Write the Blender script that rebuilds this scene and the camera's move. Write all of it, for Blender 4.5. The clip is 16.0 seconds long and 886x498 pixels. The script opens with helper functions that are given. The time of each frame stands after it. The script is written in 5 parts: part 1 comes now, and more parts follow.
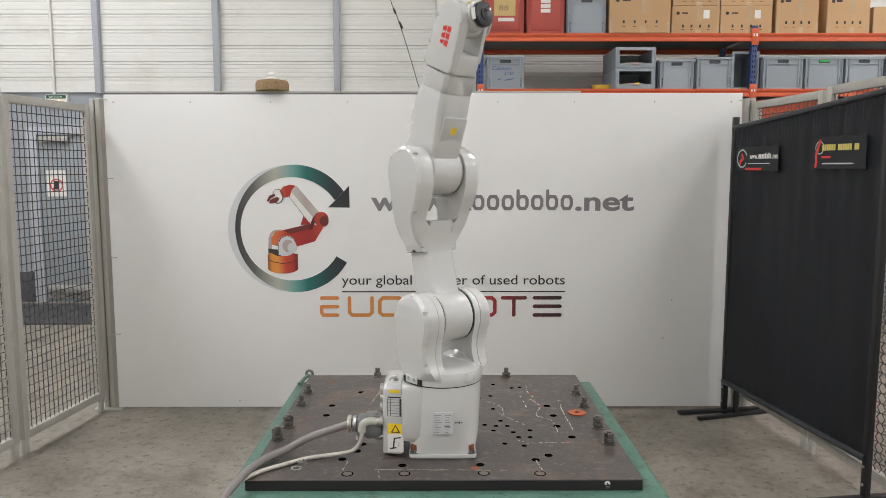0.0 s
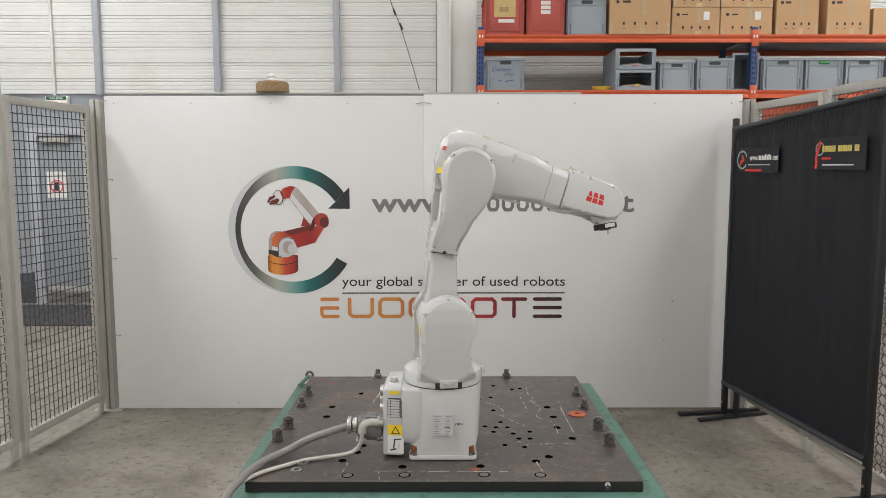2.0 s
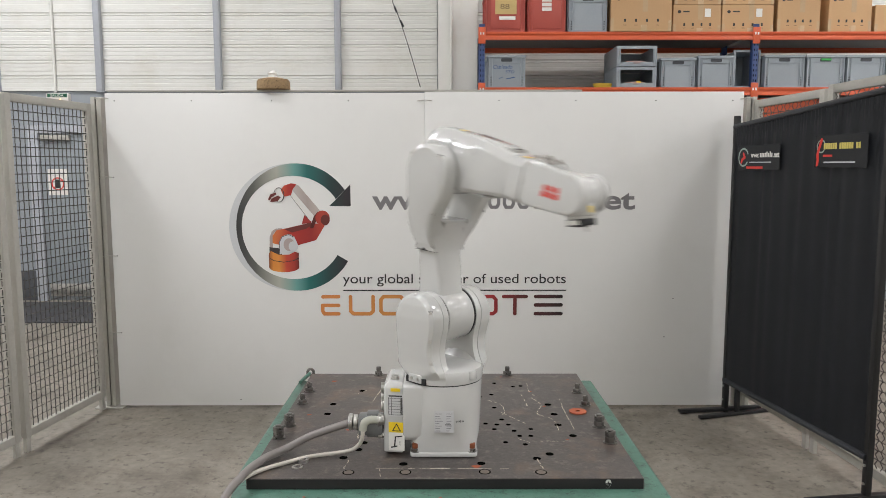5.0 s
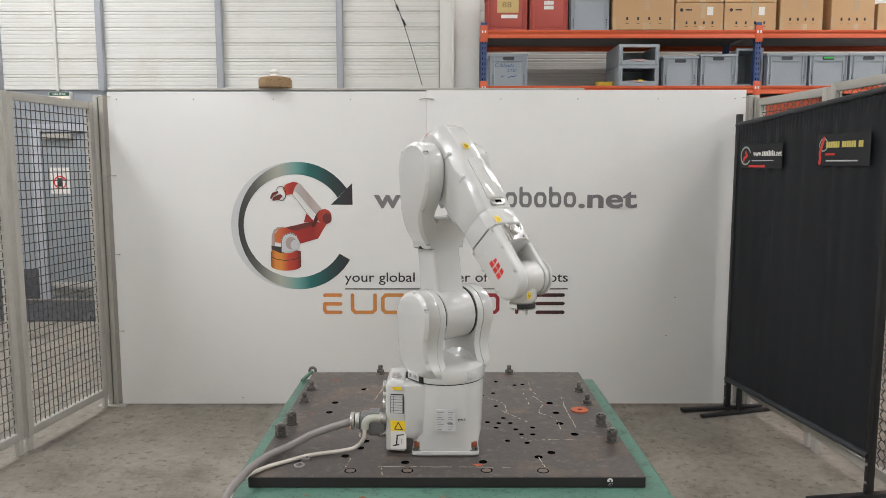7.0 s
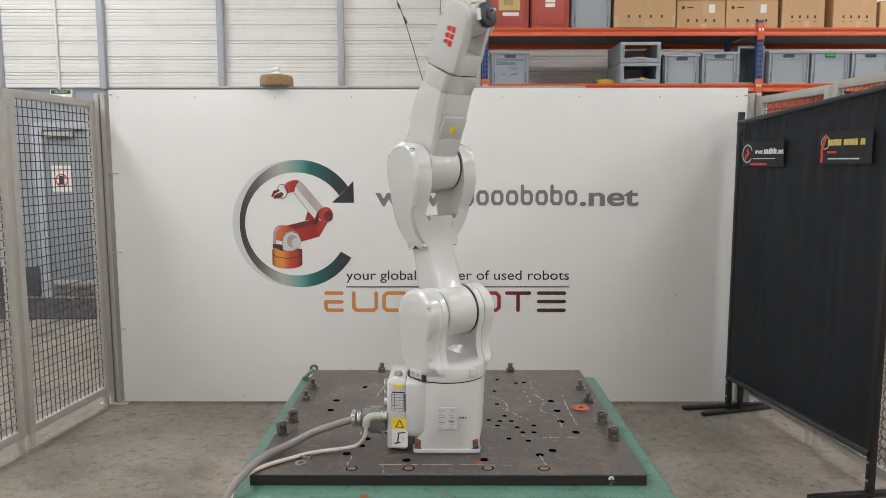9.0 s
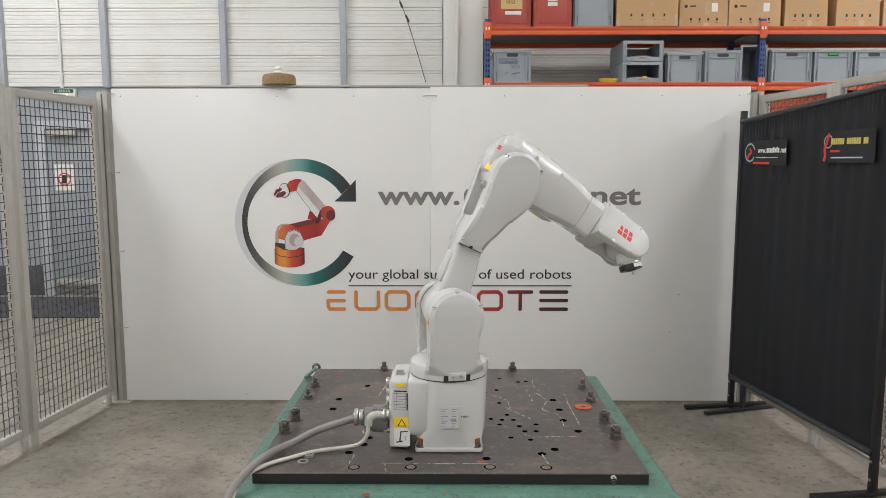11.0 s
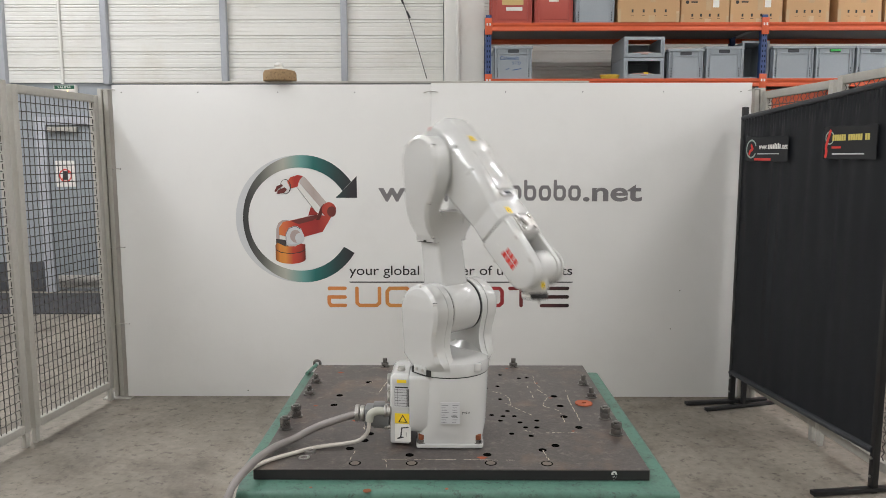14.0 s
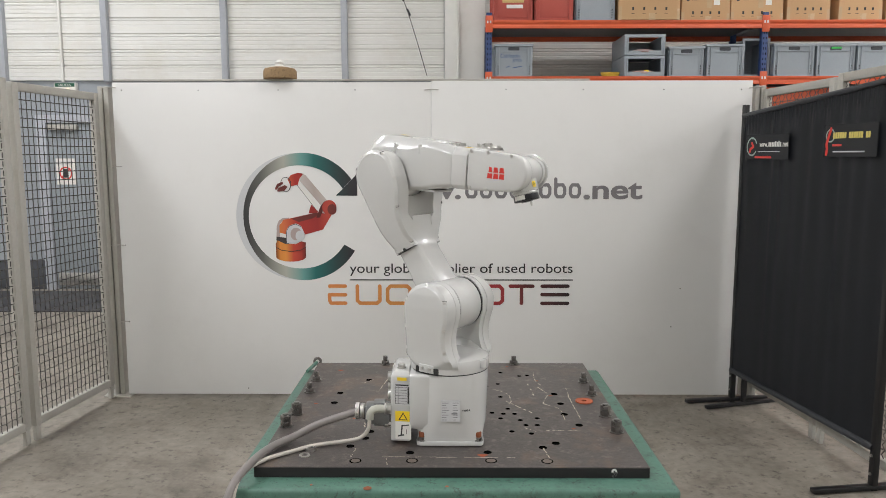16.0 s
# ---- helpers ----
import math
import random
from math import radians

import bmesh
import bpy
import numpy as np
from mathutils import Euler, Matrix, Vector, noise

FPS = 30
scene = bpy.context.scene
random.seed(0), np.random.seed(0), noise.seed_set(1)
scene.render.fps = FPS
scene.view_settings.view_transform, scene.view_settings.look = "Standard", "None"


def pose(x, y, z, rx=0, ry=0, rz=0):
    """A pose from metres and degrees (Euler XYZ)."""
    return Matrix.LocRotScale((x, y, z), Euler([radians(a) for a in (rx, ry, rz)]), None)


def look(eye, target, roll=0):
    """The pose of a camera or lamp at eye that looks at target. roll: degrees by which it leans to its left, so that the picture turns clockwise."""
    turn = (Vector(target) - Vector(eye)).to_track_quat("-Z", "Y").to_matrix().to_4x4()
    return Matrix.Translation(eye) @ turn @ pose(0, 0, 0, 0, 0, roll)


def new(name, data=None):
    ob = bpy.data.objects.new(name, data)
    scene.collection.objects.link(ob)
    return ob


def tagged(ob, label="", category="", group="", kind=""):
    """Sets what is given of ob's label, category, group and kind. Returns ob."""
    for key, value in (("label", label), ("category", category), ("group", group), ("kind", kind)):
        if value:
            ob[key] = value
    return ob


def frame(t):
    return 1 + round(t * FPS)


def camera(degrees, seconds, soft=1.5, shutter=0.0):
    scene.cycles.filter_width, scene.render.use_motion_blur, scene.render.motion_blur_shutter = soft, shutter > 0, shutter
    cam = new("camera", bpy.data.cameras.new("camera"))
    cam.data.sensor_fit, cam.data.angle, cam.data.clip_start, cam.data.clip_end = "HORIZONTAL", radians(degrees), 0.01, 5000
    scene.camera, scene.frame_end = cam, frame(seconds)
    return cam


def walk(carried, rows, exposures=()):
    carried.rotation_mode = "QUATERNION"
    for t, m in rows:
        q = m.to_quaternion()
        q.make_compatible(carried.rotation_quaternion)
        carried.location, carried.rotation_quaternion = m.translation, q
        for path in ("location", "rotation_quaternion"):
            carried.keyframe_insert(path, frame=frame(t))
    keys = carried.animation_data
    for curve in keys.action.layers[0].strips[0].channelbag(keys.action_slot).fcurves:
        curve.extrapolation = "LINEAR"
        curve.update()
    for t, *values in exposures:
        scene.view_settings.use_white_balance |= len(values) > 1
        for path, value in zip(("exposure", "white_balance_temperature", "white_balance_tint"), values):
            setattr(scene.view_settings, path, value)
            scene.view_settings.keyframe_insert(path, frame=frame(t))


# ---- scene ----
# ---- camera ----
cam = camera(62.1, 16.0, soft=0.6, shutter=0.4)
EYE = Vector((0.115, -4.669, 1.573))
# seconds, and where the lens points, two metres ahead: aside and down
PATH = [
    (0, .005, -.222), (.5, .005, -.221), (1, .005, -.2205), (1.5, .0045, -.2185), (2, .0045, -.2185), (2.5, .004, -.219),
    (3, .003, -.2215), (3.5, .002, -.224), (4, .0025, -.225), (6.5, -.0015, -.2275), (7, -.003, -.2295), (7.5, -.003, -.2295),
    (8, -.0035, -.2325), (8.5, -.005, -.233), (9, -.0065, -.235), (11.5, -.013, -.2385), (12, -.0125, -.2395),
    (12.5, -.0135, -.241), (13, -.014, -.2435), (13.5, -.0145, -.246), (14, -.015, -.248), (14.5, -.0155, -.2495),
    (15, -.0155, -.251), (15.5, -.0155, -.253), (16, -.016, -.254)]
walk(cam, [(t, look(EYE, EYE + Vector((dx, 1.986, dz)), -0.04)) for t, dx, dz in PATH])

# ---- light ----
world = bpy.data.worlds.new("world")
scene.world = world
world.use_nodes = True
wn = world.node_tree
sky = wn.nodes.new("ShaderNodeTexSky")
sky.sky_type, sky.sun_disc, sky.sun_elevation, sky.sun_rotation = "NISHITA", False, radians(40), radians(120)
wn.links.new(sky.outputs[0], wn.nodes["Background"].inputs[0])
wn.nodes["Background"].inputs[1].default_value = 0.1
scene.view_settings.exposure = 0.58


# ---- mesh helpers ----
def finish(bm, angle=35):
    bmesh.ops.recalc_face_normals(bm, faces=bm.faces)
    me = bpy.data.meshes.new("mesh")
    bm.to_mesh(me)
    bm.free()
    me.polygons.foreach_set("use_smooth", [True] * len(me.polygons))
    me.set_sharp_from_angle(angle=radians(angle))
    return me


def part(name, bm, material, parent=None, label="", m=None):
    me = bm if isinstance(bm, bpy.types.Mesh) else finish(bm)
    if material and not me.materials:
        me.materials.append(material)
    ob = new(name, me)
    if parent:
        ob.parent = parent
    if m is not None:
        ob.matrix_basis = m
    if label:
        tagged(ob, label)
    return ob


def thing(name, label, category, m=None, group="", kind=""):
    ob = new(name)
    ob.empty_display_size = 0.1
    if m is not None:
        ob.matrix_basis = m
    return tagged(ob, label, category, group, kind)


def joined(*bms):
    out = bmesh.new()
    for b in bms:
        me = bpy.data.meshes.new("tmp")
        b.to_mesh(me)
        b.free()
        out.from_mesh(me)
        bpy.data.meshes.remove(me)
    return out


def moved(bm, m):
    bm.transform(m)
    return bm


def soften(bm, bev, seg=2, angle=30):
    if bev > 0:
        edges = [e for e in bm.edges if len(e.link_faces) == 2 and e.calc_face_angle(0) > radians(angle)]
        bmesh.ops.bevel(bm, geom=edges, offset=bev, offset_type="OFFSET", segments=seg, profile=0.5, affect="EDGES", clamp_overlap=True)
    return bm


def box(x0, x1, y0, y1, z0, z1, bev=0.0, seg=2):
    bm = bmesh.new()
    bmesh.ops.create_cube(bm, size=1)
    for v in bm.verts:
        v.co = Vector(((x0 + x1) / 2 + v.co.x * (x1 - x0), (y0 + y1) / 2 + v.co.y * (y1 - y0), (z0 + z1) / 2 + v.co.z * (z1 - z0)))
    return soften(bm, bev, seg)


def prism(pts, a, b, axis="y", bev=0.0, seg=2, angle=30):
    """A flat outline pushed from a to b along an axis."""
    bm = bmesh.new()

    def at(p, d):
        return {"y": (p[0], d, p[1]), "z": (p[0], p[1], d), "x": (d, p[0], p[1])}[axis]
    lo = [bm.verts.new(at(p, a)) for p in pts]
    hi = [bm.verts.new(at(p, b)) for p in pts]
    bm.faces.new(lo)
    bm.faces.new(list(reversed(hi)))
    n = len(pts)
    for i in range(n):
        bm.faces.new((lo[i], hi[i], hi[(i + 1) % n], lo[(i + 1) % n]))
    bmesh.ops.recalc_face_normals(bm, faces=bm.faces)
    return soften(bm, bev, seg, angle)


def arc(cx, cy, r, a0, a1, n=12):
    return [(cx + r * math.cos(radians(a0 + (a1 - a0) * i / n)), cy + r * math.sin(radians(a0 + (a1 - a0) * i / n))) for i in range(n + 1)]


def round_rect(x0, x1, y0, y1, r, n=5):
    return (arc(x1 - r, y0 + r, r, -90, 0, n) + arc(x1 - r, y1 - r, r, 0, 90, n)
            + arc(x0 + r, y1 - r, r, 90, 180, n) + arc(x0 + r, y0 + r, r, 180, 270, n))


def cyl(r, a, b, axis="z", seg=32, bev=0.0, r2=None, c=(0, 0)):
    """A round bar from a to b along an axis, its middle line at c."""
    bm = bmesh.new()
    bmesh.ops.create_cone(bm, cap_ends=True, segments=seg, radius1=r, radius2=r if r2 is None else r2, depth=b - a)
    soften(bm, bev, 2, 45)
    bm.transform(Matrix.Translation((0, 0, (a + b) / 2)))
    if axis == "y":
        bm.transform(Matrix(((1, 0, 0, c[0]), (0, 0, 1, 0), (0, -1, 0, c[1]), (0, 0, 0, 1))))
    elif axis == "x":
        bm.transform(Matrix(((0, 0, 1, 0), (1, 0, 0, c[0]), (0, 1, 0, c[1]), (0, 0, 0, 1))))
    else:
        bm.transform(Matrix.Translation((c[0], c[1], 0)))
    return bm


def lathe(profile, seg=40):
    """Radius and height pairs turned round z."""
    bm = bmesh.new()
    rings = [[bm.verts.new((r * math.cos(2 * math.pi * i / seg), r * math.sin(2 * math.pi * i / seg), z)) for i in range(seg)] for r, z in profile]
    for a, b in zip(rings, rings[1:]):
        for i in range(seg):
            bm.faces.new((a[i], a[(i + 1) % seg], b[(i + 1) % seg], b[i]))
    bm.faces.new(rings[0])
    bm.faces.new(rings[-1])
    bmesh.ops.recalc_face_normals(bm, faces=bm.faces)
    return bm


def loft(sections, close=True):
    """Rings of equally many points, joined one to the next and capped."""
    bm = bmesh.new()
    rings = [[bm.verts.new(p) for p in s] for s in sections]
    n = len(rings[0])
    for a, b in zip(rings, rings[1:]):
        for i in range(n):
            bm.faces.new((a[i], a[(i + 1) % n], b[(i + 1) % n], b[i]))
    if close:
        bm.faces.new(rings[0])
        bm.faces.new(rings[-1])
    bmesh.ops.recalc_face_normals(bm, faces=bm.faces)
    return bm


def tube(points, r, seg=8, ripple=0.0):
    """A round cord through points; ripple: the share by which every other ring swells."""
    bm = bmesh.new()
    pts = [Vector(p) for p in points]
    up, rings = Vector((0.13, 0.21, 0.97)), []
    for i, p in enumerate(pts):
        d = (pts[min(i + 1, len(pts) - 1)] - pts[max(i - 1, 0)]).normalized()
        u = d.cross(up)
        u = u.normalized() if u.length > 1e-4 else d.orthogonal().normalized()
        w = u.cross(d)
        up = w
        rings.append([bm.verts.new(p + r * (1 + ripple * (i % 2)) * (math.cos(2 * math.pi * k / seg) * u + math.sin(2 * math.pi * k / seg) * w)) for k in range(seg)])
    for a, b in zip(rings, rings[1:]):
        for k in range(seg):
            bm.faces.new((a[k], a[(k + 1) % seg], b[(k + 1) % seg], b[k]))
    bm.faces.new(rings[0])
    bm.faces.new(rings[-1])
    return bm


def glide(points, n=8):
    """A smooth line through points."""
    p = [Vector(q) for q in points]
    p = [2 * p[0] - p[1]] + p + [2 * p[-1] - p[-2]]
    out = []
    for i in range(1, len(p) - 2):
        for k in range(n):
            t = k / n
            out.append(0.5 * (2 * p[i] + (p[i + 1] - p[i - 1]) * t + (2 * p[i - 1] - 5 * p[i] + 4 * p[i + 1] - p[i + 2]) * t * t
                              + (3 * p[i] - p[i - 1] - 3 * p[i + 1] + p[i + 2]) * t ** 3))
    return out + [p[-2]]


def lettering(text, size, depth=0.0006, bold=0.0, shear=0.0, wide=0.0):
    """The built-in font as a mesh, in the xy plane, its left end at the origin; wide: its full width."""
    cu = bpy.data.curves.new("text", "FONT")
    cu.body, cu.size, cu.extrude, cu.offset, cu.shear = text, size, depth, bold, shear
    ob = new("text", cu)
    me = bpy.data.meshes.new_from_object(ob.evaluated_get(bpy.context.evaluated_depsgraph_get()))
    bpy.data.objects.remove(ob)
    if wide:
        xs = [v.co.x for v in me.vertices]
        k, x0 = wide / (max(xs) - min(xs)), min(xs)
        for v in me.vertices:
            v.co.x = (v.co.x - x0) * k
    return me


# turns a drawing in the xy plane upright, facing the camera's side
FACING = pose(0, 0, 0, 90, 0, 0)


# ---- materials ----
def material(name, color, rough=0.5, metal=0.0, spread=0.12, scale=6.0, bump=0.0, bump_scale=120.0, fine=0.06, dirt=None, dirt_amount=0.0, dirt_scale=3.0, coat=0.0, rand=0.0, speck=None, speck_amount=0.0, speck_scale=60.0, shine=0.5):
    """Base colour varied at two scales, stains of another colour, roughness that follows, and a fine relief."""
    mat = bpy.data.materials.new(name)
    mat.use_nodes = True
    nt = mat.node_tree
    n, l = nt.nodes, nt.links
    bsdf = n["Principled BSDF"]
    tc = n.new("ShaderNodeTexCoord")

    def noise_node(s, detail=5.0, r=0.6):
        t = n.new("ShaderNodeTexNoise")
        t.inputs["Scale"].default_value, t.inputs["Detail"].default_value, t.inputs["Roughness"].default_value = s, detail, r
        l.new(tc.outputs["Object"], t.inputs["Vector"])
        return t

    def mul(a, b, kind="MULTIPLY"):
        m_ = n.new("ShaderNodeMath")
        m_.operation = kind
        for i, v in enumerate((a, b)):
            if isinstance(v, (int, float)):
                m_.inputs[i].default_value = v
            else:
                l.new(v, m_.inputs[i])
        return m_.outputs[0]
    big, small = noise_node(scale), noise_node(scale * 14)
    val = mul(mul(mul(big.outputs[0], -0.5, "ADD"), 2 * spread), mul(mul(small.outputs[0], -0.5, "ADD"), 2 * fine), "ADD")
    if rand:
        oi = n.new("ShaderNodeObjectInfo")
        val = mul(val, mul(mul(oi.outputs["Random"], -0.5, "ADD"), rand), "ADD")
    val = mul(val, 1.0, "ADD")
    hsv = n.new("ShaderNodeHueSaturation")
    hsv.inputs["Color"].default_value = (*color, 1)
    l.new(val, hsv.inputs["Value"])
    out = hsv.outputs[0]
    if dirt:
        dn = noise_node(dirt_scale, 8.0, 0.68)
        ramp = n.new("ShaderNodeValToRGB")
        ramp.color_ramp.elements[0].position, ramp.color_ramp.elements[1].position = 0.52, 0.72
        l.new(dn.outputs[0], ramp.inputs[0])
        mix = n.new("ShaderNodeMix")
        mix.data_type = "RGBA"
        l.new(mul(ramp.outputs[0], dirt_amount), mix.inputs[0])
        l.new(out, mix.inputs[6])
        mix.inputs[7].default_value = (*dirt, 1)
        out = mix.outputs[2]
    if speck:
        sn = noise_node(speck_scale, 9.0, 0.75)
        sr = n.new("ShaderNodeValToRGB")
        sr.color_ramp.elements[0].position, sr.color_ramp.elements[1].position = 0.54, 0.64
        l.new(sn.outputs[0], sr.inputs[0])
        smix = n.new("ShaderNodeMix")
        smix.data_type = "RGBA"
        l.new(mul(sr.outputs[0], speck_amount), smix.inputs[0])
        l.new(out, smix.inputs[6])
        smix.inputs[7].default_value = (*speck, 1)
        out = smix.outputs[2]
    bsdf.inputs["Specular IOR Level"].default_value = shine
    l.new(out, bsdf.inputs["Base Color"])
    l.new(mul(mul(mul(big.outputs[0], -0.5, "ADD"), 0.25), rough, "ADD"), bsdf.inputs["Roughness"])
    bsdf.inputs["Metallic"].default_value = metal
    bsdf.inputs["Coat Weight"].default_value = coat
    if bump:
        bn = noise_node(bump_scale)
        bp = n.new("ShaderNodeBump")
        bp.inputs["Strength"].default_value, bp.inputs["Distance"].default_value = bump, 0.002
        l.new(bn.outputs[0], bp.inputs["Height"])
        l.new(bp.outputs[0], bsdf.inputs["Normal"])
    return mat


def glowing(name, color, strength):
    mat = bpy.data.materials.new(name)
    mat.use_nodes = True
    b = mat.node_tree.nodes["Principled BSDF"]
    b.inputs["Base Color"].default_value = (*color, 1)
    b.inputs["Emission Color"].default_value = (*color, 1)
    b.inputs["Emission Strength"].default_value = strength
    return mat


def streaked(name, stops, along="x", rough=0.45):
    """A printed colour run along one axis of the thing: (place in metres, colour) in order."""
    mat = bpy.data.materials.new(name)
    mat.use_nodes = True
    nt = mat.node_tree
    n, l = nt.nodes, nt.links
    tc, sep, rng, ramp = n.new("ShaderNodeTexCoord"), n.new("ShaderNodeSeparateXYZ"), n.new("ShaderNodeMapRange"), n.new("ShaderNodeValToRGB")
    l.new(tc.outputs["Object"], sep.inputs[0])
    l.new(sep.outputs["xyz".index(along)], rng.inputs["Value"])
    a, b = stops[0][0], stops[-1][0]
    rng.inputs["From Min"].default_value, rng.inputs["From Max"].default_value = a, b
    l.new(rng.outputs[0], ramp.inputs[0])
    els = ramp.color_ramp.elements
    while len(els) < len(stops):
        els.new(0.5)
    for e, (p, c) in zip(els, stops):
        e.position, e.color = (p - a) / (b - a), (*c, 1)
    l.new(ramp.outputs[0], n["Principled BSDF"].inputs["Base Color"])
    n["Principled BSDF"].inputs["Roughness"].default_value = rough
    return mat


ROBOT_WHITE = material("robot_white", (0.575, 0.575, 0.56), 0.22, spread=0.015, scale=4, fine=0.01, coat=0.6, bump=0.03, bump_scale=300, dirt=(0.55, 0.53, 0.46), dirt_amount=0.12, dirt_scale=9)
ROBOT_COVER = material("robot_cover", (0.55, 0.555, 0.54), 0.36, spread=0.015, scale=4, fine=0.012, bump=0.05, bump_scale=500)
ROBOT_GLOSS = material("glossy_cover", (0.60, 0.60, 0.585), 0.10, spread=0.01, scale=4, fine=0.01, coat=1.0)
# black of seals and joint gaps, also painted shade of slot and notch
BLACK_GAP = material("black_seal_and_slot_shade", (0.02, 0.02, 0.02), 0.6)
FLANGE_BLACK = material("black_anodised", (0.025, 0.025, 0.027), 0.35, metal=0.3)
STEEL = material("steel", (0.55, 0.54, 0.52), 0.3, metal=1.0, spread=0.1, scale=30, bump=0.1)
DULL_STEEL = material("dull_steel", (0.20, 0.19, 0.18), 0.30, metal=0.85, spread=0.2, scale=40, dirt=(0.12, 0.07, 0.04), dirt_amount=0.5, dirt_scale=40, bump=0.2)
RUST = material("rusty_steel", (0.24, 0.075, 0.03), 0.75, metal=0.2, spread=0.3, scale=60, bump=0.3)
PLATE = material("mill_scale_plate", (0.088, 0.076, 0.070), 0.38, metal=0.3, spread=0.38, scale=5, fine=0.45, dirt=(0.20, 0.135, 0.09), dirt_amount=0.75, dirt_scale=5.5, speck=(0.21, 0.185, 0.16), speck_amount=0.65, speck_scale=30, bump=0.3, bump_scale=90)
PLATE_EDGE = material("plate_edge", (0.022, 0.020, 0.021), 0.5, metal=0.2, spread=0.2, scale=8, bump=0.2, bump_scale=60)
GREEN = material("chipped_green_paint", (0.080, 0.178, 0.135), 0.45, spread=0.25, scale=6, fine=0.25, dirt=(0.055, 0.085, 0.07), dirt_amount=0.85, dirt_scale=11, speck=(0.04, 0.055, 0.045), speck_amount=0.9, speck_scale=45, bump=0.15, bump_scale=60)
CONCRETE = material("worn_concrete", (0.245, 0.218, 0.182), 0.55, spread=0.45, scale=1.3, fine=0.45, dirt=(0.088, 0.070, 0.054), dirt_amount=0.85, dirt_scale=2.3, speck=(0.065, 0.054, 0.045), speck_amount=0.75, speck_scale=17, bump=0.25, bump_scale=40)
BOARD = material("white_board", (0.76, 0.755, 0.735), 0.38, spread=0.012, scale=0.8, fine=0.012, dirt=(0.62, 0.61, 0.58), dirt_amount=0.22, dirt_scale=1.7)
SIDING = material("white_siding", (0.74, 0.735, 0.70), 0.5, spread=0.04, scale=0.7, fine=0.02, dirt=(0.55, 0.51, 0.42), dirt_amount=0.3, dirt_scale=2.0)
POST_GREY = material("grey_painted_steel", (0.42, 0.44, 0.48), 0.5, spread=0.05, scale=2, dirt=(0.3, 0.3, 0.31), dirt_amount=0.3)
WALL_BLUE = material("blue_grey_wall", (0.31, 0.335, 0.36), 0.6, spread=0.05, scale=2, dirt=(0.27, 0.29, 0.31), dirt_amount=0.3)
GALVANISED = material("galvanised_frame", (0.44, 0.425, 0.385), 0.55, metal=0.15, spread=0.10, scale=6, fine=0.1, dirt=(0.33, 0.30, 0.25), dirt_amount=0.5, dirt_scale=5)
WIRE = material("wire", (0.075, 0.07, 0.065), 0.5, metal=0.3)
CLOTH = material("black_cloth", (0.025, 0.0275, 0.033), 0.46, spread=0.15, scale=3, bump=0.2, bump_scale=700)
BLACK_PAINT = material("black_painted_tube", (0.012, 0.012, 0.013), 0.45)
ORANGE = material("orange_beam", (0.62, 0.105, 0.035), 0.42, spread=0.07, scale=3, dirt=(0.3, 0.07, 0.035), dirt_amount=0.35)
BLUE = material("blue_upright", (0.025, 0.055, 0.17), 0.45, spread=0.08)
CRATE = material("grey_crate", (0.30, 0.335, 0.365), 0.45, spread=0.05, scale=4, rand=0.2)
# darkened crate grey, shade painted into crate openings
CRATE_SHADE = material("crate_opening_shade", (0.045, 0.05, 0.056), 0.6)
RED_CRATE = material("red_crate", (0.42, 0.075, 0.055), 0.5, spread=0.06, scale=4, rand=0.2)
CARDBOARD = material("cardboard", (0.50, 0.31, 0.155), 0.7, spread=0.06, scale=3, fine=0.04, rand=0.18)
TAPE = material("parcel_tape", (0.52, 0.37, 0.22), 0.25)
PAPER = material("paper", (0.75, 0.74, 0.70), 0.7)
INK = material("ink", (0.03, 0.03, 0.03), 0.6)
TEXT_GREY = material("grey_lettering", (0.195, 0.185, 0.19), 0.5)
TEXT_DARK = material("dark_lettering", (0.022, 0.02, 0.02), 0.5)
RED_MARK = material("red_marking", (0.62, 0.03, 0.02), 0.45)
YELLOW = material("yellow_sticker", (0.85, 0.60, 0.02), 0.4)
SILVER_LABEL = material("silver_label", (0.55, 0.55, 0.56), 0.35)
CABLE_GREY = material("grey_cable", (0.225, 0.203, 0.193), 0.5, spread=0.14, scale=20)
CABLE_LIGHT = material("pale_cable", (0.52, 0.48, 0.43), 0.5, spread=0.06)
CHALK = material("chalk", (0.62, 0.56, 0.46), 0.9, spread=0.3, scale=50)
ORANGE_SPOT = material("orange_spray", (0.40, 0.10, 0.045), 0.8, spread=0.3, scale=60)
# near-black without shine: shade inside holes, painted on flat pieces
HOLE = material("hole_shade", (0.004, 0.004, 0.004), 0.9, shine=0.0)
CORK = material("granulated_cork", (0.30, 0.20, 0.105), 0.9, spread=0.35, scale=60, fine=0.4, speck=(0.06, 0.035, 0.02), speck_amount=0.8, speck_scale=70, bump=0.6, bump_scale=120)
LAMP = glowing("lamp_diffuser", (1.0, 0.97, 0.92), 9.0)


# ---- the hall ----
def structure(name, bm, mat, label, category):
    return tagged(part(name, bm, mat), label, category, kind="structure")


structure("floor", box(-9, 13, -8, 3.9, -0.1, 0), CONCRETE, "stained grey concrete workshop floor", "floor")
structure("wall_west", box(-9.2, -9, -8, 4.1, 0, 6), SIDING, "plain white hall wall", "wall")
structure("wall_east", box(13, 13.2, -8, 4.1, 0, 6), SIDING, "plain white hall wall", "wall")
structure("wall_south", box(-9.2, 13.2, -8.2, -8, 0, 6), SIDING, "plain white hall wall", "wall")
